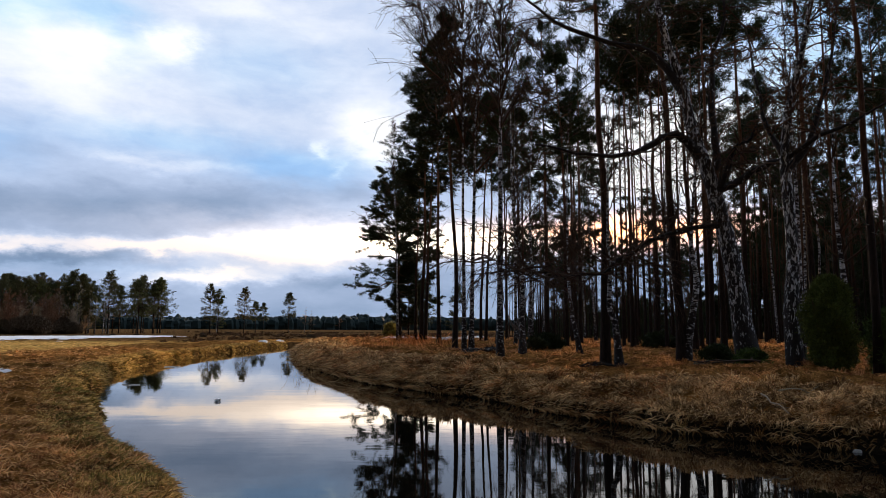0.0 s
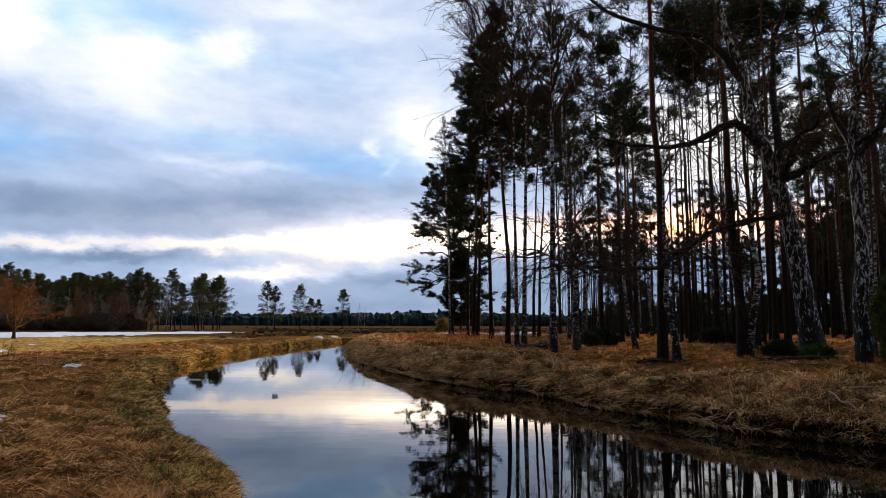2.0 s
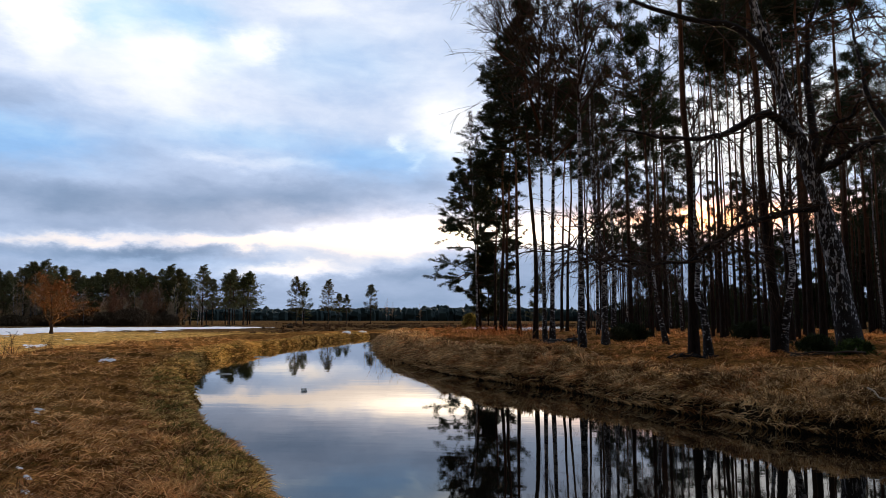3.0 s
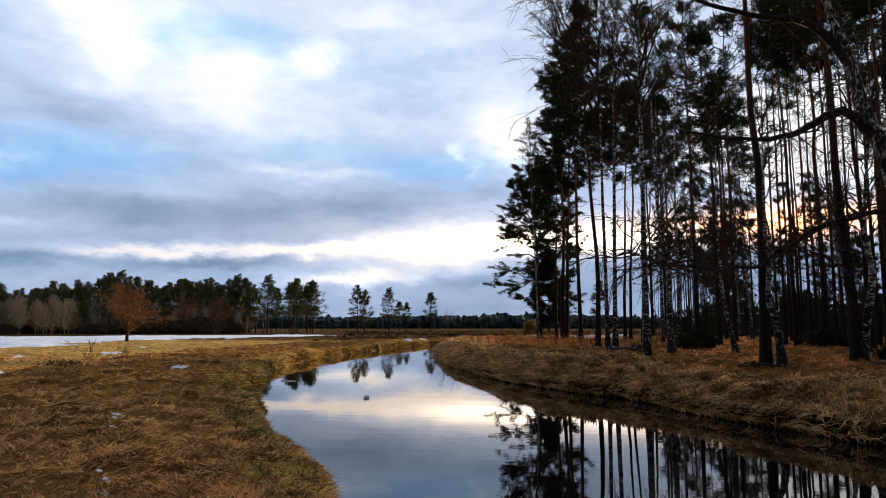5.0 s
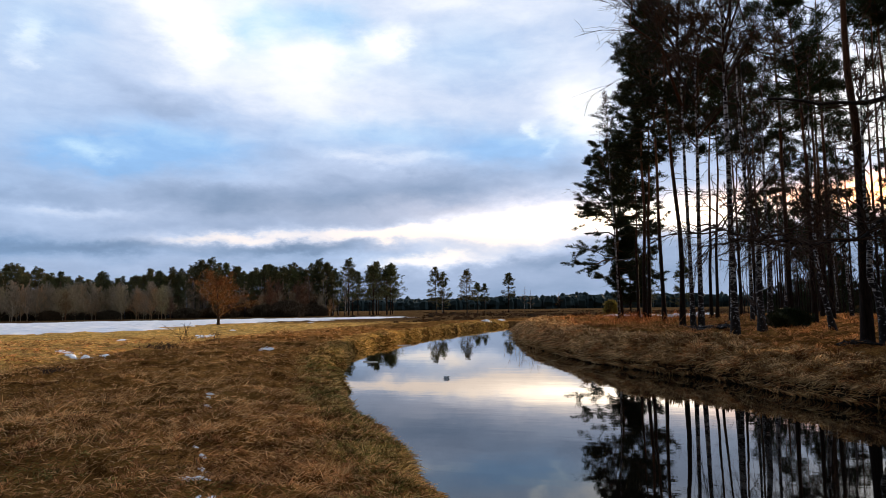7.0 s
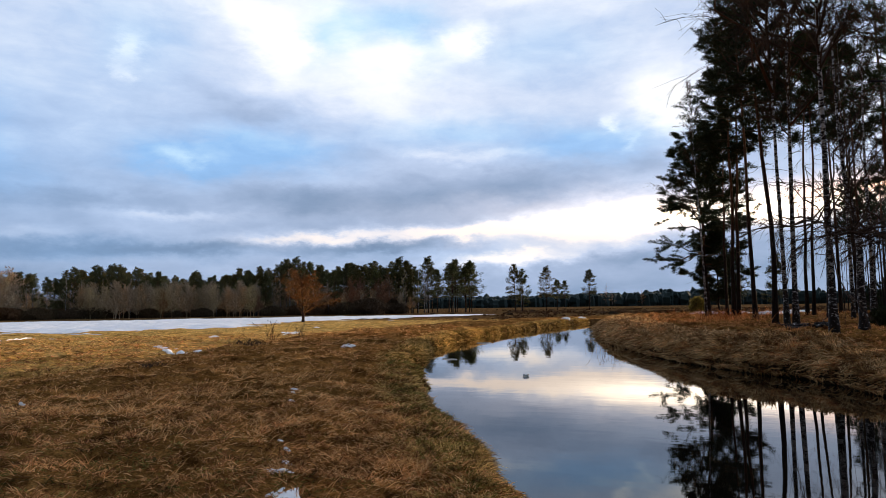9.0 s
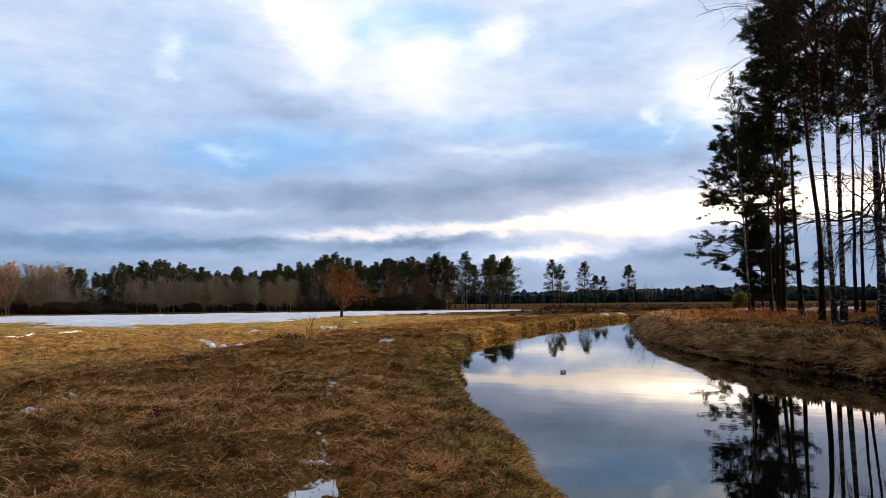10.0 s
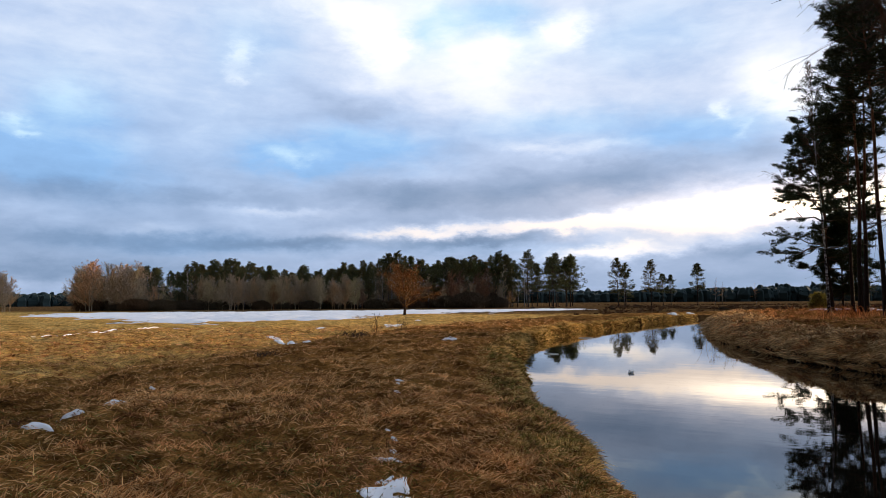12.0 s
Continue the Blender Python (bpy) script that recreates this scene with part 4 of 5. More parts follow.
# lone trees in the meadow: kind, azimuth, distance, height
LONE = ((2, -18.9, 250, 16.5), (3, -18.3, 252, 15.0), (1, -16.3, 262, 16.0), (0, -15.4, 268, 11.5), (0, -14.8, 266, 11.0), (0, -12.8, 270, 15.0), (2, -1.6, 130, 11.0), (3, 1.2, 140, 11.0))
for i, (kind, az_, d_, h_) in enumerate(LONE):
    stand(far_pines[kind], az_, d_, h_, i * 1.7)
for az_, d_, h_ in ((-18.4, 249, 12.5), (-11.5, 300, 11.0), (-11.0, 305, 9.5), (-8.6, 320, 9.0)):
    stand(far_birch[i % 3], az_, d_, h_, az_)

g = np.random.default_rng(91)


def edge_top(az_):
    """height of the far wood over its length"""
    return float(np.interp(az_, (-62, -57, -55, -51, -47, -43.5, -41, -37, -33, -29, -25, -22.5), (10, 12.5, 12.5, 14.5, 12.5, 11.5, 14, 17.0, 15.5, 16, 17, 17)))


for k in range(190):
    az_ = -22.6 - 35.6 * (k + g.uniform(-0.4, 0.4)) / 190
    if -56.1 < az_ < -55.3:
        continue
    if az_ > -27.5 and g.uniform() < 0.55:
        continue
    d_ = 232 + g.uniform(-6, 34)
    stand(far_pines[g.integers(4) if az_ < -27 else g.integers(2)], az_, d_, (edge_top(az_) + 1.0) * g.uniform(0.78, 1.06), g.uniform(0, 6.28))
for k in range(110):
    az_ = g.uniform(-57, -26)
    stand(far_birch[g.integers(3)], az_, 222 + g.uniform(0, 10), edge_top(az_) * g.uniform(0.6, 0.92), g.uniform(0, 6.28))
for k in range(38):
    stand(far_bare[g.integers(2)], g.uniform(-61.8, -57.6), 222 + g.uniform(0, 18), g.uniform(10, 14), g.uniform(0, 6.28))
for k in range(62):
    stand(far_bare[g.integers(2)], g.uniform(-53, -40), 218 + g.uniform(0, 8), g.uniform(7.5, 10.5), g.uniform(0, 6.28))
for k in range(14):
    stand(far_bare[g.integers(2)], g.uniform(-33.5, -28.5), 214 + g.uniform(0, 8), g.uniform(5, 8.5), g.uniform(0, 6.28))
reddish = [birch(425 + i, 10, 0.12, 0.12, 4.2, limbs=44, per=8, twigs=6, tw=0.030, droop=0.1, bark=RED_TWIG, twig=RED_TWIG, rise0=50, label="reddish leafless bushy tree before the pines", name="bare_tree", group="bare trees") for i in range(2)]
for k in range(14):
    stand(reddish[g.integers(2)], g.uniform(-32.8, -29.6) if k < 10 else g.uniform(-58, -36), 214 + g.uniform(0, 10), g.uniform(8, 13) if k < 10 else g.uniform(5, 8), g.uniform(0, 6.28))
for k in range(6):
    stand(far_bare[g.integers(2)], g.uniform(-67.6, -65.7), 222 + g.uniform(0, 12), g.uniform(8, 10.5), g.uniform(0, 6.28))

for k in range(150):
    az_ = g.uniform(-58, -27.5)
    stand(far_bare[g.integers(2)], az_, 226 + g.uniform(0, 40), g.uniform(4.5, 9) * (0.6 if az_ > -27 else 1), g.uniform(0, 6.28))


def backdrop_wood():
    """the dark line of forest along the horizon, with the haze put into its colour"""
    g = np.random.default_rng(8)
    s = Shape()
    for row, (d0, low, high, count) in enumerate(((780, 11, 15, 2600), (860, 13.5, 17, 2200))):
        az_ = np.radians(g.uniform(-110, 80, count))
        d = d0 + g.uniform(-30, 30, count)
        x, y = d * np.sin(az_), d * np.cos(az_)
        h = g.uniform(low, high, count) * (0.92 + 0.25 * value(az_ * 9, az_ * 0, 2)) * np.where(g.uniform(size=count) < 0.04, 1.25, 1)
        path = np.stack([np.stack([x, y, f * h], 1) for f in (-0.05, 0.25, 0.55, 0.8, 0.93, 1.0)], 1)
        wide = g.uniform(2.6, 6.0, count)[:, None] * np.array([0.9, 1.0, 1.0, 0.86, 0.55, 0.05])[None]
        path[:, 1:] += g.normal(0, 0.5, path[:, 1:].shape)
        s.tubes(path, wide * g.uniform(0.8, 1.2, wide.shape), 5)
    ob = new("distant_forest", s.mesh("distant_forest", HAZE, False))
    return tagged(ob, "band of forest on the horizon with blue-green haze in its colour", "forest", kind="stuff")


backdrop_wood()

# ---- bushes and the rusty tree ----
def bush(seed, name, label, category, wide, high, count, mat, blade, bw, shape=1.0, stems=14):
    """a dense bush of needle sprays over upright stems; shape above 1 is fuller at the top"""
    g = np.random.default_rng(seed)
    ob = thing(name, label, category)
    s = Shape()
    a = g.uniform(0, 6.28, stems)
    P = np.zeros((stems, 4, 3))
    for i, f in enumerate((0, 0.35, 0.7, 0.95)):
        P[:, i, 0] = np.cos(a) * wide * (0.08 + 0.30 * f) + g.normal(0, 0.03, stems)
        P[:, i, 1] = np.sin(a) * wide * (0.08 + 0.30 * f) + g.normal(0, 0.03, stems)
        P[:, i, 2] = high * f * g.uniform(0.7, 1.0, stems) - 0.1 * (i == 0)
    s.tubes(P, taper(P, 0.035, 0.008), 4)
    stuff("stemwork", s.mesh("stemwork", DEAD), ob)
    s = Shape()
    u = g.uniform(0, 1, count)
    z = u * high
    prof = np.sqrt(np.clip(1 - (2 * np.abs(u - 0.46 * shape) / (1.08 if shape <= 1 else 1.2)) ** 2.6, 0.03, 1))
    th = g.uniform(0, 6.28, count)
    lump = (1 + 0.20 * np.sin(th * 3 + u * 9 + seed) + 0.14 * np.sin(th * 7 - u * 17)) * g.uniform(0.85, 1.12, count)
    rr = wide * 0.5 * prof * lump * np.sqrt(g.uniform(0.35, 1.0, count))
    c = np.stack([rr * np.cos(th), rr * np.sin(th), z], 1)
    d = np.stack([np.cos(th), np.sin(th), g.uniform(0.3, 1.6, count)], 1)
    tufts(s, g, c, d, 7, blade, bw)
    stuff("foliage", s.mesh("foliage", mat, False), ob)
    return ob


place(bush(1, "juniper", "dense dark green juniper at the edge of the wood", "bush", 1.22, 2.75, 5200, JUNIPER, 0.13, 0.022), *polar(29.6, 22.6))
place(bush(2, "juniper", "small dark juniper at the foot of the birch", "bush", 0.9, 0.6, 900, JUNIPER, 0.14, 0.03), *polar(24.3, 24.2))
place(bush(3, "undergrowth_bush", "low dark spruce bush under the pines", "bush", 1.9, 1.0, 1400, NEEDLE, 0.20, 0.04), *polar(8.6, 41))
place(bush(4, "undergrowth_bush", "low dark spruce bush under the pines", "bush", 1.2, 0.8, 900, NEEDLE, 0.20, 0.04), *polar(7.7, 38))
place(bush(5, "undergrowth_bush", "dark bush between pine trunks", "bush", 2.0, 1.1, 1200, NEEDLE, 0.20, 0.04), *polar(17.6, 43))
place(bush(6, "undergrowth_bush", "dark bush between birch trunks", "bush", 1.0, 0.7, 900, NEEDLE, 0.18, 0.035), *polar(21.9, 26.5))
place(bush(7, "juniper", "dark juniper among the trees", "bush", 1.5, 2.2, 1600, JUNIPER, 0.16, 0.03), *polar(33.6, 24))
place(bush(8, "yellow_bush", "small yellowish bush by the pines at the bend", "bush", 1.7, 2.0, 900, GREEN, 0.26, 0.04), *polar(-4.4, 84))
thickets = [bush(30 + i, "meadow_thicket", "dark leafless thicket before the far trees", "bush", w_, h_, 1500, FLOOR, 0.9, 0.10) for i, (w_, h_) in enumerate(((10, 5.0), (7, 3.0)))]
for i in range(46):
    az_, d_ = (-31.2, 206) if i == 0 else (-28.0 - 33.5 * (i + rng.uniform(-0.4, 0.4)) / 46, 214 + rng.uniform(0, 30))
    big = int(not -35 < az_ < -27.5)
    x, y = polar(az_, d_)
    (place if i in (0, 1) else again)(thickets[big if i > 1 else i], x, y, rng.uniform(0, 6.28), rng.uniform(0.6, 1.1))
for i in range(20):
    x, y = polar(-26 + 34 * rng.uniform(), 116 + 150 * rng.uniform() ** 0.7)
    again(thickets[1], x, y, rng.uniform(0, 6.28), rng.uniform(0.08, 0.22), label="low brown bush in the far meadow")


def rusty_tree():
    """a spreading tree that keeps its withered leaves on the twigs"""
    g = np.random.default_rng(3)
    ob = birch(500, 6.2, 0.24, 0.20, 5.4, limbs=38, per=7, twigs=5, bend=0.08, tw=0.018, bark=TWIG, twig=RUST, droop=0.2, rise0=36, label="lone tree with rusty brown leaves in the meadow", name="rusty_tree", group="lone trees")
    twigs = next(o for o in ob.children if o.name.startswith("crown")).data
    p = np.zeros(len(twigs.vertices) * 3)
    twigs.vertices.foreach_get("co", p)
    p = p.reshape(-1, 3)
    c = p[g.integers(0, len(p), 3800)] + g.normal(0, 0.18, (3800, 3))
    s = Shape()
    s.blades(c, c + g.normal(0, 0.15, c.shape), np.full(len(c), 0.10))
    stuff("leaves", s.mesh("leaves", RUST, False), ob)
    return ob


place(rusty_tree(), *polar(-36.6, 105))

# ---- snow ----
def snow(x, y, a, b, turn, thick=0.06, seed=0, label="patch of old melting snow on dry grass", ragged=1.15):
    """a thin melting lens of snow, half axes a and b"""
    m = max(16, min(64, int(max(a, b) / 0.012)))
    p, q = np.meshgrid(np.linspace(-1.25, 1.25, m), np.linspace(-1.25, 1.25, m))
    c, s_ = math.cos(turn), math.sin(turn)
    wx_, wy_ = x + p * a * c - q * b * s_, y + p * a * s_ + q * b * c
    r = np.hypot(p, q) + ragged * rough_of(p * 1.9 + seed * 3.1, q * 1.9, seed, 5) + 0.1
    wz = height(wx_, wy_) + np.where(r < 1, thick * np.sqrt(np.clip(1 - r * r, 0, 1)), -0.05) + 0.25 * thick * rough_of(p * 6, q * 6, seed + 5, 2)
    i = np.arange(p.size).reshape(p.shape)
    f = np.stack([i[:-1, :-1], i[:-1, 1:], i[1:, 1:], i[1:, :-1]], -1).reshape(-1, 4)
    low = (r.ravel()[f] < 1.12).any(axis=1)
    used_, inv = np.unique(f[low], return_inverse=True)
    v = np.stack([wx_, wy_, wz], -1).reshape(-1, 3)[used_]
    base = np.array([x, y, on_ground(x, y)])
    ob = new("snow_patch", mesh_of("snow_patch", v - base, inv.reshape(-1, 4), None, SNOW))
    ob.location = base
    return tagged(ob, label, "snow", "snow patches")


for i, (x, y, a_, b_, turn) in enumerate((
        (-3.74, 4.84, 0.40, 0.30, 2.2), (-4.12, 5.44, 0.13, 0.04, 0.4), (-4.3, 5.5, 0.10, 0.03, 0.2), (-4.67, 6.18, 0.075, 0.055, 0.5), (-5.3, 6.89, 0.08, 0.065, 0.0), (-5.0, 6.61, 0.06, 0.025, 0.4),
        (-7.11, 9.49, 0.14, 0.06, 0.5), (-7.93, 10.57, 0.11, 0.05, 0.3), (-7.6, 10.1, 0.07, 0.035, 0.1), (-15.2, 23.6, 0.38, 0.26, 0.6), (-36.2, 46.8, 0.9, 3.2, 0.66), (-36.9, 49.0, 0.6, 1.8, 0.5), (-42.7, 59.9, 0.6, 1.4, 0.6),
        (-8.41, 4.29, 0.30, 0.085, 0.75), (-9.23, 5.1, 0.28, 0.085, 0.7), (-10.4, 6.36, 0.42, 0.13, 0.7), (-12.63, 8.55, 0.16, 0.06, 0.7), (-12.0, 7.9, 0.09, 0.04, 0.6),
        (-29.1, 26.8, 1.0, 0.42, 0.5), (-26.2, 24.6, 4.2, 0.26, 2.49), (-22.0, 21.4, 4.2, 0.24, 2.47), (-18.7, 19.0, 0.8, 0.2, 2.4),
        (-47.6, 27.5, 12.6, 0.08, 2.09), (-48.5, 33.5, 2.2, 0.35, 0.9), (-39.0, 41.2, 0.6, 0.7, 0.6), (-37.4, 39.2, 0.45, 0.5, 0.6), (-55.5, 42.5, 2.4, 0.5, 0.7), (-61.0, 44.0, 3.0, 0.6, 0.7), (-70.0, 44.0, 4.0, 0.6, 0.5))):
    size = 0.8 if i == 0 else 0.55 if -13 < x < -8.3 and y < 9 else 0.72
    snow(x, y, size * a_, size * b_, turn, 0.08 if a_ > 4 * b_ and a_ > 1 else 0.045 if size < 0.6 else 0.03, i if i else 83, ragged=0.8 if i == 0 else 0.45 if a_ > 4 * b_ else 0.9)
for i, (x, y, a_, b_) in enumerate(((-21.15, 80.6, 0.62, 0.55), (-20.7, 86.4, 0.5, 0.38), (3.0, 80, 2.6, 1.4), (-2.0, 74, 2.4, 1.2), (1.6, 67, 2.0, 0.9), (-5.2, 77, 1.8, 1.0), (0.6, 76, 2.2, 1.1))):
    snow(x, y, a_, b_, 0.2, 0.24 if i < 2 else 0.26, 60 + i, "small remaining snow drift on the shaded bank")


def snow_field():
    edge = np.array([(-120, 59), (-80, 48), (-66, 46), (-60, 50), (-60, 62), (-62, 75), (-63, 91), (-62, 108), (-62.6, 128), (-63, 153), (-72, 160), (-104, 130), (-128, 104), (-152, 88), (-148, 74)], float)
    p, q = np.meshgrid(np.linspace(-165, -50, 330), np.linspace(40, 164, 330))
    d = line_distance(p, q, np.vstack([edge, edge[:1]])) * np.where(inside(p, q, edge), 1, -1)
    d = d + 9 * rough_of(p * 0.06, q * 0.06, 21, 4) + 7 * rough_of(p * 0.35, q * 0.35, 22, 4) - 0.5
    z = height(p, q) + np.clip(d * 0.06, -0.1, 0.12)
    i = np.arange(p.size).reshape(p.shape)
    f = np.stack([i[:-1, :-1], i[:-1, 1:], i[1:, 1:], i[1:, :-1]], -1).reshape(-1, 4)
    used_, inv = np.unique(f[(d.ravel()[f] > -2).any(axis=1)], return_inverse=True)
    ob = new("snow_field", mesh_of("snow_field", np.stack([p, q, z], -1).reshape(-1, 3)[used_], inv.reshape(-1, 4), None, SNOW))
    return tagged(ob, "wide sheet of white snow lying on the meadow", "snow", kind="structure")


snow_field()


def floe(name, x, y, size, tilt, seed, label):
    """broken plates of ice frozen together, some tilted up"""
    g = np.random.default_rng(seed)
    bm = bmesh.new()
    for i in range(4 if tilt else 1):
        w, d, t = size * g.uniform(0.7, 1.2), size * g.uniform(0.4, 0.8), 0.03
        n_ = 7
        ring = [(math.cos(6.283 * j / n_) * w * g.uniform(0.6, 1.1), math.sin(6.283 * j / n_) * d * g.uniform(0.6, 1.1)) for j in range(n_)]
        m = Matrix.Translation((g.normal(0, size * 0.4) if i else 0, g.normal(0, size * 0.25) if i else 0, size * 0.25 * (i > 0))) @ Euler((g.normal(0, tilt), g.normal(0, tilt), g.uniform(0, 3))).to_matrix().to_4x4()
        top = [bm.verts.new(m @ Vector((p, q, t))) for p, q in ring]
        low = [bm.verts.new(m @ Vector((p * 1.05, q * 1.05, -t))) for p, q in ring]
        bm.faces.new(top)
        bm.faces.new(low[::-1])
        for j in range(n_):
            bm.faces.new((low[j], low[(j + 1) % n_], top[(j + 1) % n_], top[j]))
    bmesh.ops.bevel(bm, geom=list(bm.edges), offset=0.008, segments=1, affect="EDGES")
    me = bpy.data.meshes.new(name)
    bm.to_mesh(me)
    bm.free()
    me.materials.append(ICE)
    ob = new(name, me)
    ob.location = (x, y, 0.0)
    return tagged(ob, label, "ice")


floe("ice_floe", -7.2, 22.0, 0.085, 0.6, 4, "small jagged lump of white ice floating in the river")
floe("ice_floe", -16.2, 40.8, 0.55, 0, 9, "thin flake of ice floating near the bank")
floe("ice_floe", 8.05, 13.5, 0.075, 0.3, 21, "small white scrap of ice caught under the wooded bank")
floe("ice_floe", -12.7, 28.0, 0.38, 0, 14, "thin flake of ice floating near the bank")

# ---- small things on the banks ----
def sticks(seed, name, label, x, y, count, length, r, spread, mat, flat=True, turn=None):
    """fallen branches lying on the grass"""
    g = np.random.default_rng(seed)
    base = np.array([x, y, on_ground(x, y)])
    ob = thing(name, label, "branch")
    ob.location = base
    for i in range(count):
        p0 = np.array([g.normal(0, spread), g.normal(0, spread)])
        a_, L = g.uniform(0, 6.28), length * g.uniform(0.5, 1.2)
        if turn is not None:
            a_, L = turn, length  # it lies on top of the long grass
        u = np.linspace(-0.5, 0.5, 6)
        px, py = p0[0] + np.cos(a_) * L * u + g.normal(0, 0.02 * L, 6), p0[1] + np.sin(a_) * L * u + g.normal(0, 0.02 * L, 6)
        pz = height(px + x, py + y) - base[2] + (0.05 if turn is None else 0.17) + (0.0 if flat else 0.10 * i / count) + g.uniform(0, 0.06)
        s = Shape()
        path = np.stack([px, py, pz], 1)
        s.tubes(path, np.linspace(r, r * 0.45, 6), 7)
        kids = offspring(g, path[None], 3, 0.3, 1, 0.3, 0.6, 0.1)
        s.tubes(kids, taper(kids, r * 0.4, r * 0.2), 4)
        part("stick", s.mesh("stick", mat), ob)
    return ob


sticks(1, "brush_pile", "pile of cut pale branches at the foot of the birches", *polar(3.4, 33.5), 9, 2.2, 0.06, 0.6, BIRCH_BARK, False)
sticks(2, "fallen_branch", "pale weathered branch fallen down the grassy bank", 7.17, 14.9, 1, 1.15, 0.022, 0.0, DRIFTWOOD, turn=-1.51)
sticks(3, "fallen_branch", "pale weathered branch lying on the grassy bank", 7.95, 15.4, 1, 1.1, 0.018, 0.0, DRIFTWOOD, turn=0.39)
sticks(4, "fallen_branch", "fallen branches in front of the old birch", *polar(22.6, 23.5), 7, 1.7, 0.035, 0.7, DEAD, False)
sticks(5, "fallen_branch", "pale fallen branch beside the pine", *polar(12.6, 25.2), 4, 1.3, 0.035, 0.4, BIRCH_BARK)


def stalks(seed, name, label, x, y, count, high, spread, r, mat, lean=0.25):
    """dead upright weed stalks with a few side twigs"""
    g = np.random.default_rng(seed)
    base = np.array([x, y, max(0.0, on_ground(x, y)) - 0.05])
    ob = thing(name, label, "weeds", "dead weeds")
    ob.location = base
    P = np.zeros((count, 5, 3))
    p0, d = g.normal(0, spread, (count, 2)), g.normal(0, lean, (count, 2))
    h = high * g.uniform(0.5, 1.1, count)
    for i, f in enumerate(np.linspace(0, 1, 5)):
        P[:, i, :2] = p0 + d * h[:, None] * f ** 1.6
        P[:, i, 2] = h * f * (1 - 0.15 * f)
    s = Shape()
    s.tubes(P, taper(P, r, r * 0.4), 4)
    kids = offspring(g, P, 4, 0.35, 1, 0.28, 0.6, 0.1)
    s.tubes(kids, taper(kids, r * 0.5, r * 0.3), 3)
    stuff("stemwork", s.mesh("stemwork", mat, False), ob)
    return ob


stalks(1, "dead_weeds", "dark dead weed stalks standing in the meadow", -24.7, 30.4, 9, 1.35, 0.30, 0.015, TWIG)
stalks(2, "dead_weeds", "dark dead weed stalks standing in the meadow", -23.2, 31.0, 16, 0.9, 0.32, 0.010, TWIG)
stalks(3, "dead_weeds", "low dark dead weed clump in the meadow", -20.8, 24.1, 70, 0.42, 0.34, 0.014, TWIG, 0.6)
stalks(4, "dead_weeds", "low dark dead weed clump in the meadow", -15.6, 14.2, 40, 0.22, 0.24, 0.012, TWIG, 0.6)
stalks(5, "river_reeds", "thin broken reeds drooping into the river", -6.6, 35.6, 26, 1.2, 0.7, 0.005, REED, 0.22)
stalks(6, "river_reeds", "thin broken reeds drooping into the river", -7.6, 38.9, 22, 1.0, 0.6, 0.005, REED, 0.22)
for i in range(26):
    az_, d_ = -6.5 + 9 * rng.uniform(), 38 + 32 * rng.uniform()
    stalks(20 + i, "dead_weeds", "rusty dead weed stalks on the wooded bank", *polar(az_, d_), 14, 0.9, 0.7, 0.012, RUSTY, 0.3)

# ---- grass ----
def beside(g, count, line, depth):
    """points strewn along a stretch of bank, thicker where it is near"""
    a, b = line[:-1], line[1:]
    mid = (a + b) / 2
    w = np.linalg.norm(b - a, axis=1) / np.maximum(np.hypot(mid[:, 0], mid[:, 1]), 4.0) ** 1.1
    i = g.choice(len(a), count, p=w / w.sum())
    u = g.uniform(0, 1, count)[:, None]
    p = a[i] * (1 - u) + b[i] * u
    d = (b - a)[i]
    d = np.stack([-d[:, 1], d[:, 0]], 1) / np.linalg.norm(d, axis=1, keepdims=True)
    p = p + d * (depth * g.uniform(-1, 1, count))[:, None]
    return p[:, 0], p[:, 1], np.hypot(p[:, 0], p[:, 1])


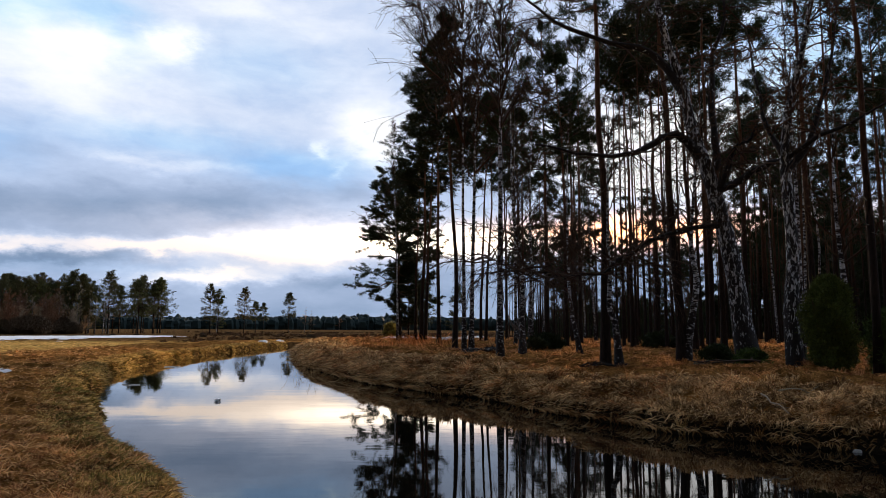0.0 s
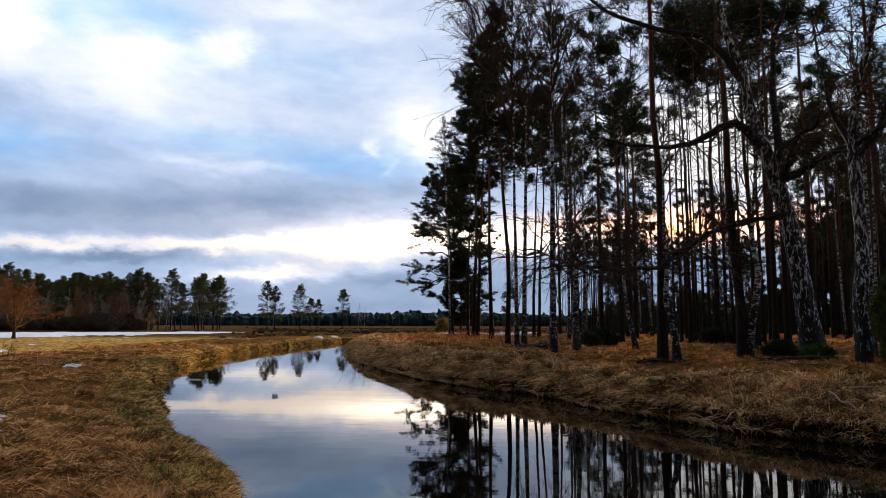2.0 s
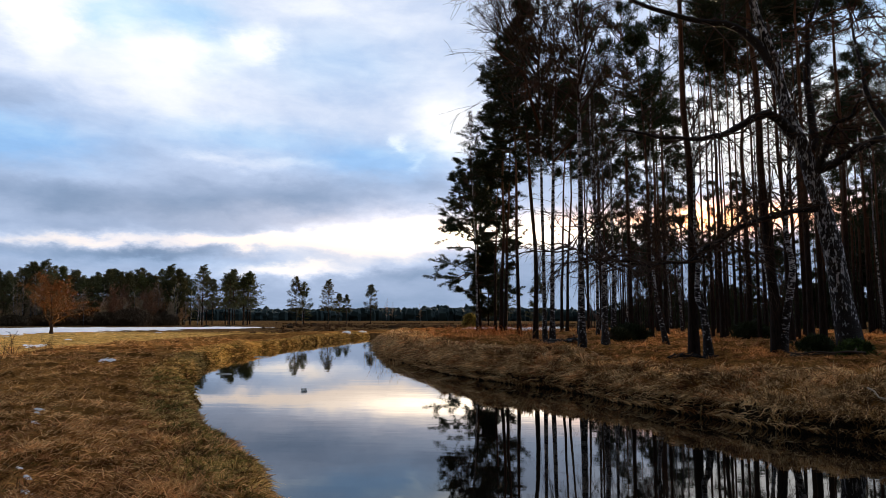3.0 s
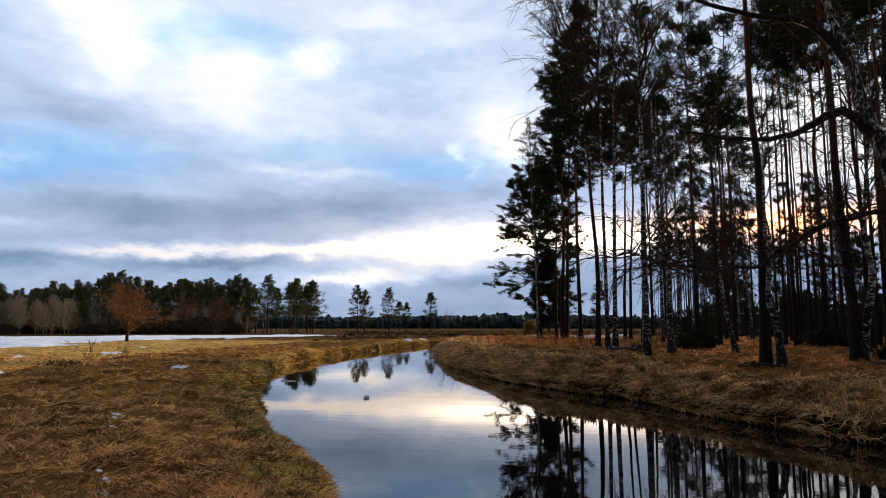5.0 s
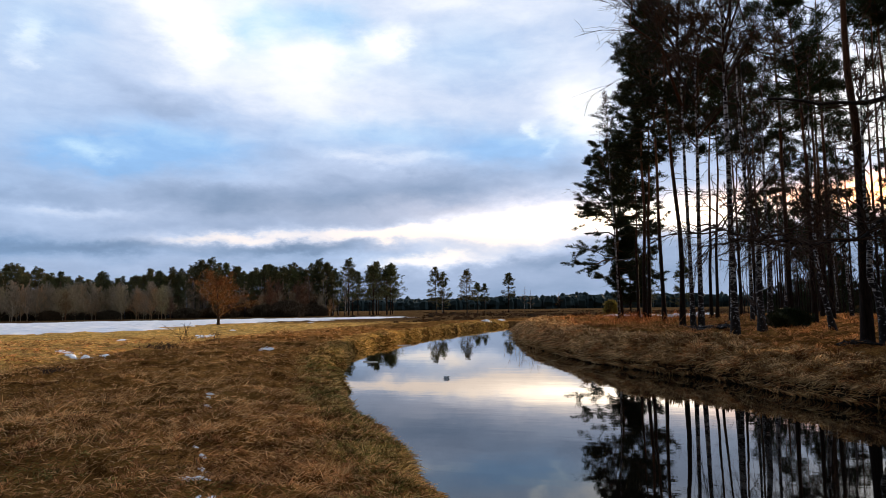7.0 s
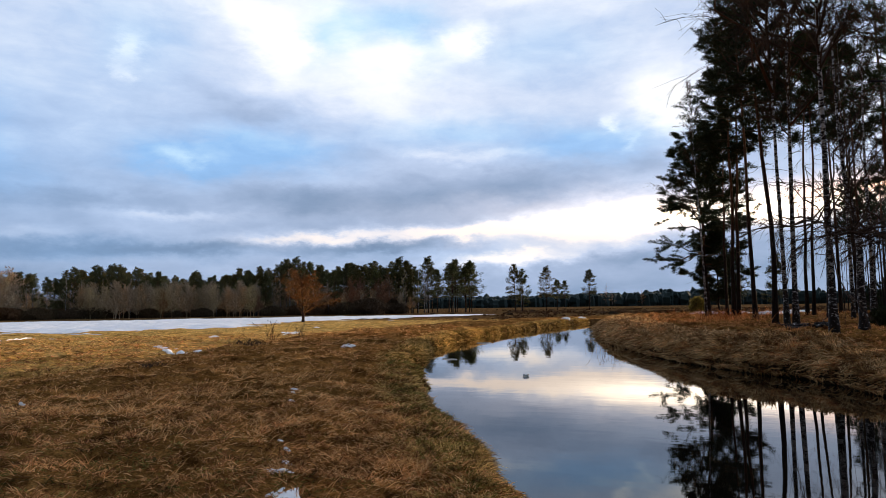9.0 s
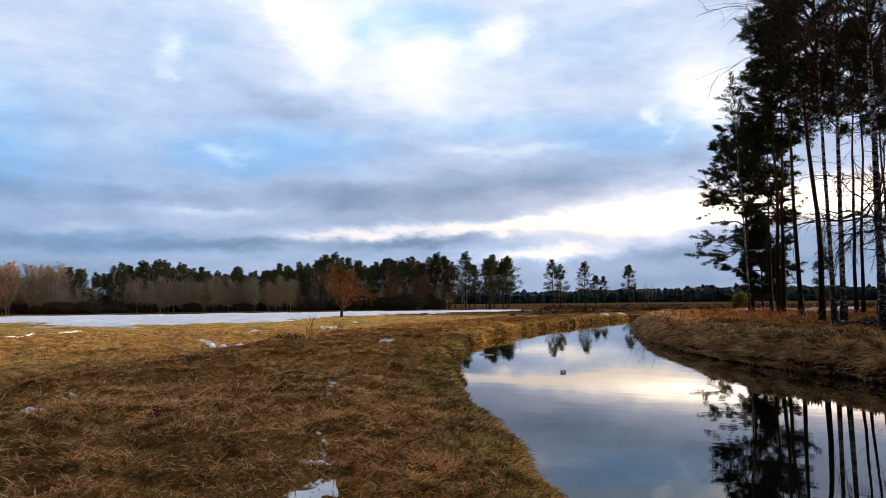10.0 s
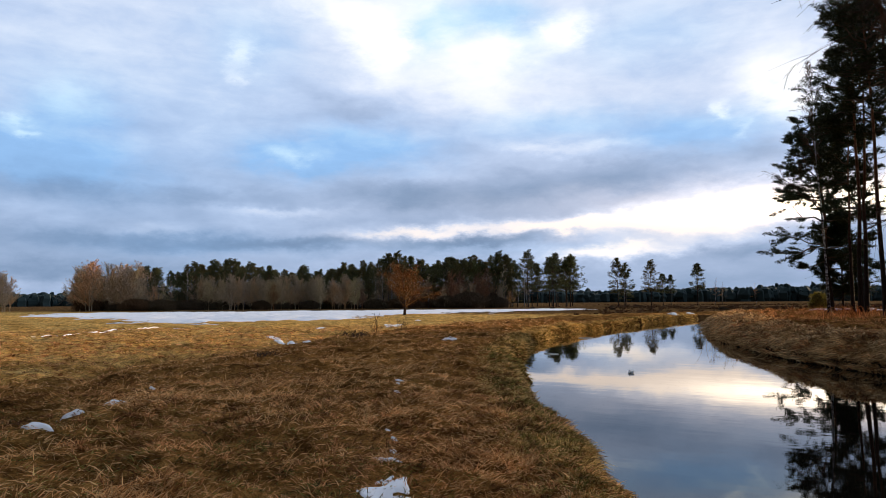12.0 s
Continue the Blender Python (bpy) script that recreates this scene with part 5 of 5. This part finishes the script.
def sward(name, label, seed, count, az_lo, az_hi, near, far, mat, length, up, width, keep, curl=0.0, joints=True, line=None, depth=2.0, cover_=0.36):
    """matted dry grass: blades lean the way their neighbours lean; up is the upright share"""
    g = np.random.default_rng(seed)
    a_ = np.radians(g.uniform(az_lo, az_hi, count))
    d = near * (far / near) ** g.uniform(0, 1, count)
    x, y = d * np.sin(a_), d * np.cos(a_)
    if line is not None:
        x, y, d = beside(g, count, line, depth)
    db, wooded = banks(x, y)
    clump = rough_of(x * 1.1, y * 1.1, seed, 3)
    ok = keep(x, y, d, db, wooded, clump) & (g.uniform(-0.7, 0.5, count) < clump + cover_)
    x, y, d, db, clump = x[ok], y[ok], d[ok], db[ok], clump[ok]
    m = len(x)
    z = height(x, y)
    way_ = 7.0 * rough_of(x * 1.4, y * 1.4, seed + 3, 2) + g.normal(0, 1.5, m)
    L = length * g.uniform(0.45, 1.25, m) * (1 + 0.7 * clump) * np.clip(0.65 + 0.012 * d, 0.65, 1.3)
    rise = np.clip(up + g.normal(0, 0.22, m) + 0.35 * clump, 0.06, 1.0)
    out = np.sqrt(1 - np.minimum(rise, 0.98) ** 2)
    base = np.stack([x, y, z - 0.02], 1)
    vec = np.stack([np.cos(way_) * out, np.sin(way_) * out, rise], 1) * L[:, None]
    tip = base + vec
    if curl:
        e_ = 0.25
        gx_ = banks(x + e_, y)[0] - db
        gy_ = banks(x, y + e_)[0] - db
        gl = np.hypot(gx_, gy_) + 1e-6
        pull = curl * L * step(1.6, 0.1, db)
        tip = tip + np.stack([-gx_ / gl * pull, -gy_ / gl * pull, -0.75 * pull], 1)
        tip[:, 2] = np.maximum(tip[:, 2], np.where(wooded, 0.15, 0.04)[ok])
    s = Shape()
    w = width * (1 + d * 0.10)
    lift = np.zeros((m, 3))
    lift[:, 2] = L * (0.10 + 0.12 * (curl > 0))
    close = d < (16 if joints else 0)
    if curl:
        close = np.ones(m, bool)
    s.blades(base[close], tip[close], w[close], lift[close])
    s.blades(base[~close], tip[~close], w[~close])
    ob = new(name, s.mesh(name, mat, False))
    return tagged(ob, label, "grass", kind="stuff")


def hollow(x, y):
    """the damp mossy hollow beside the footpath"""
    r = ((x + 8.2) / 5.2) ** 2 + ((y - 3.4) / 3.6) ** 2 + 1.6 * rough_of(x * 0.6, y * 0.6, 61, 3)
    return step(1.25, 0.55, r)


def meadow(x, y, d, db, wooded, clump):
    return (~wooded) & (db > 0.02) & (lattice(x * 91.7, y * 57.3, 3) > 0.72 * hollow(x, y))


def mossy(x, y, d, db, wooded, clump):
    return (~wooded) & (db > 0.3) & (lattice(x * 91.7, y * 57.3, 5) < hollow(x, y))


def field(x, y, d, db, wooded, clump):
    return (~wooded) & (db > 4)


def brink(x, y, d, db, wooded, clump):
    return (~wooded) & (db > -0.05) & (db < 1.3)


def brink_top(x, y, d, db, wooded, clump):
    return (~wooded) & (db > 0.22 * step(14, 30, d)) & (db < 1.4)


def wood_brink(x, y, d, db, wooded, clump):
    return wooded & (db > -0.05) & (db < 2.6)


def wood_floor(x, y, d, db, wooded, clump):
    return wooded & (db > 1.5)


def greener(x, y, d, db, wooded, clump):
    return (~wooded) & (db > 0.1) & (rough_of(x * 0.25 + 7, y * 0.25, 31, 3) > 0.06)


def rustier(x, y, d, db, wooded, clump):
    return (~wooded) & (db > 0.8) & (rough_of(x * 0.35, y * 0.35, 37, 3) > 0.02)


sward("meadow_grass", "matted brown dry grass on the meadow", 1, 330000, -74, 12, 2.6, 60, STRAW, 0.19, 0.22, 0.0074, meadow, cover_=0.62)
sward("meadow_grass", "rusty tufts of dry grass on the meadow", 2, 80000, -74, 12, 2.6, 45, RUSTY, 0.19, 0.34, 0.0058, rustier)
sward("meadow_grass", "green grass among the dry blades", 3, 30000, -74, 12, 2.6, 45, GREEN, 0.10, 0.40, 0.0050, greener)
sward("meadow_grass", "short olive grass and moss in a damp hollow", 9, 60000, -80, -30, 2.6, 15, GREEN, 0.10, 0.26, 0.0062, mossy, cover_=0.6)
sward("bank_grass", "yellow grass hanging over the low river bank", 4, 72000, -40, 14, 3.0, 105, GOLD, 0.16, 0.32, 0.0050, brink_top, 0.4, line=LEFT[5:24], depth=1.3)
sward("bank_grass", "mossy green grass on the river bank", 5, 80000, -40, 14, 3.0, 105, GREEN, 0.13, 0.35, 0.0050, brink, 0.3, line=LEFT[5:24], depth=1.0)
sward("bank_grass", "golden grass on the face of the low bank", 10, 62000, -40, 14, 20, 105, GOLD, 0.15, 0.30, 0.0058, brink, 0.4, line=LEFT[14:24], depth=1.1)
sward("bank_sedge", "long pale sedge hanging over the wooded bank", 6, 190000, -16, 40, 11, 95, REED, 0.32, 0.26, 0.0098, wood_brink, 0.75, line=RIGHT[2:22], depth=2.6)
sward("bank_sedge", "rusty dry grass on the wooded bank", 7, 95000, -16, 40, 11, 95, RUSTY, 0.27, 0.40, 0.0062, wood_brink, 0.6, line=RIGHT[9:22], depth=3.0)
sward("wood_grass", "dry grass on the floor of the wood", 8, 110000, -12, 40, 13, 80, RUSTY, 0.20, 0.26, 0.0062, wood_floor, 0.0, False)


def tussocks(name, label, seed, count, az_lo, az_hi, near, far, mat, length, blades, width, keep, arch=0.8, line=None, depth=2.0):
    """rounded clumps of arching grass"""
    g = np.random.default_rng(seed)
    a_ = np.radians(g.uniform(az_lo, az_hi, count))
    d = near * (far / near) ** g.uniform(0, 1, count) ** 0.62
    x, y = d * np.sin(a_), d * np.cos(a_)
    if line is not None:
        x, y, d = beside(g, count, line, depth)
    db, wooded = banks(x, y)
    ok = keep(x, y, d, db, wooded, 0)
    x, y, d, db = x[ok], y[ok], d[ok], db[ok]
    n_ = len(x)
    size = length * g.uniform(0.55, 1.3, n_) * np.clip(0.65 + 0.012 * d, 0.65, 1.3)
    X_, Y_, D_, S_ = (np.repeat(v, blades) for v in (x, y, d, size))
    m = n_ * blades
    th = g.uniform(0, 6.28, m)
    rr = np.abs(g.normal(0, 0.16, m)) * S_
    bx, by = X_ + np.cos(th) * rr, Y_ + np.sin(th) * rr
    bz = height(X_, Y_)
    th = th + g.normal(0, 0.5, m)
    L = S_ * g.uniform(0.6, 1.2, m)
    out = g.uniform(0.3, 1.0, m) * arch
    base = np.stack([bx, by, bz - 0.03], 1)
    tip = base + np.stack([np.cos(th) * out * L, np.sin(th) * out * L, L * (0.75 - 0.75 * out)], 1)
    lift = np.zeros((m, 3))
    lift[:, 2] = L * 0.28
    s = Shape()
    s.blades(base, tip, width * (1 + D_ * 0.10), lift)
    return tagged(new(name, s.mesh(name, mat, False)), label, "grass", kind="stuff")


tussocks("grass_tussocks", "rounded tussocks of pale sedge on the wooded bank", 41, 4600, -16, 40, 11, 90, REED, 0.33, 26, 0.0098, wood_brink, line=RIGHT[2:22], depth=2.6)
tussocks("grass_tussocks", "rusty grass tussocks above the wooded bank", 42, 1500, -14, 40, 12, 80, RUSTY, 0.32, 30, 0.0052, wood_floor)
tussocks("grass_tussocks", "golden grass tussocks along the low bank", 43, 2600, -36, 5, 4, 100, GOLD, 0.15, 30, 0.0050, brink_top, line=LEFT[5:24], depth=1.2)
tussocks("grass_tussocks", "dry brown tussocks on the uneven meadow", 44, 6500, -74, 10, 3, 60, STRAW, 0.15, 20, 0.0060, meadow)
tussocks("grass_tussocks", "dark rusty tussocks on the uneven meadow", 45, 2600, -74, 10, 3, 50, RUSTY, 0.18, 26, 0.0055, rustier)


def heath(x, y, d, db, wooded, clump):
    edge_ = 16 * rough_of(x * 0.03, y * 0.03, 52, 3)
    return (db > 1.0) & (y > 92 + edge_) & (x > -0.36 * y + edge_) & (rough_of(x * 0.05, y * 0.05, 51, 3) > -0.02)


tussocks("heath_scrub", "dark brown heather and low scrub beyond the river", 46, 3400, -26, 12, 92, 330, FLOOR, 0.50, 22, 0.010, heath)
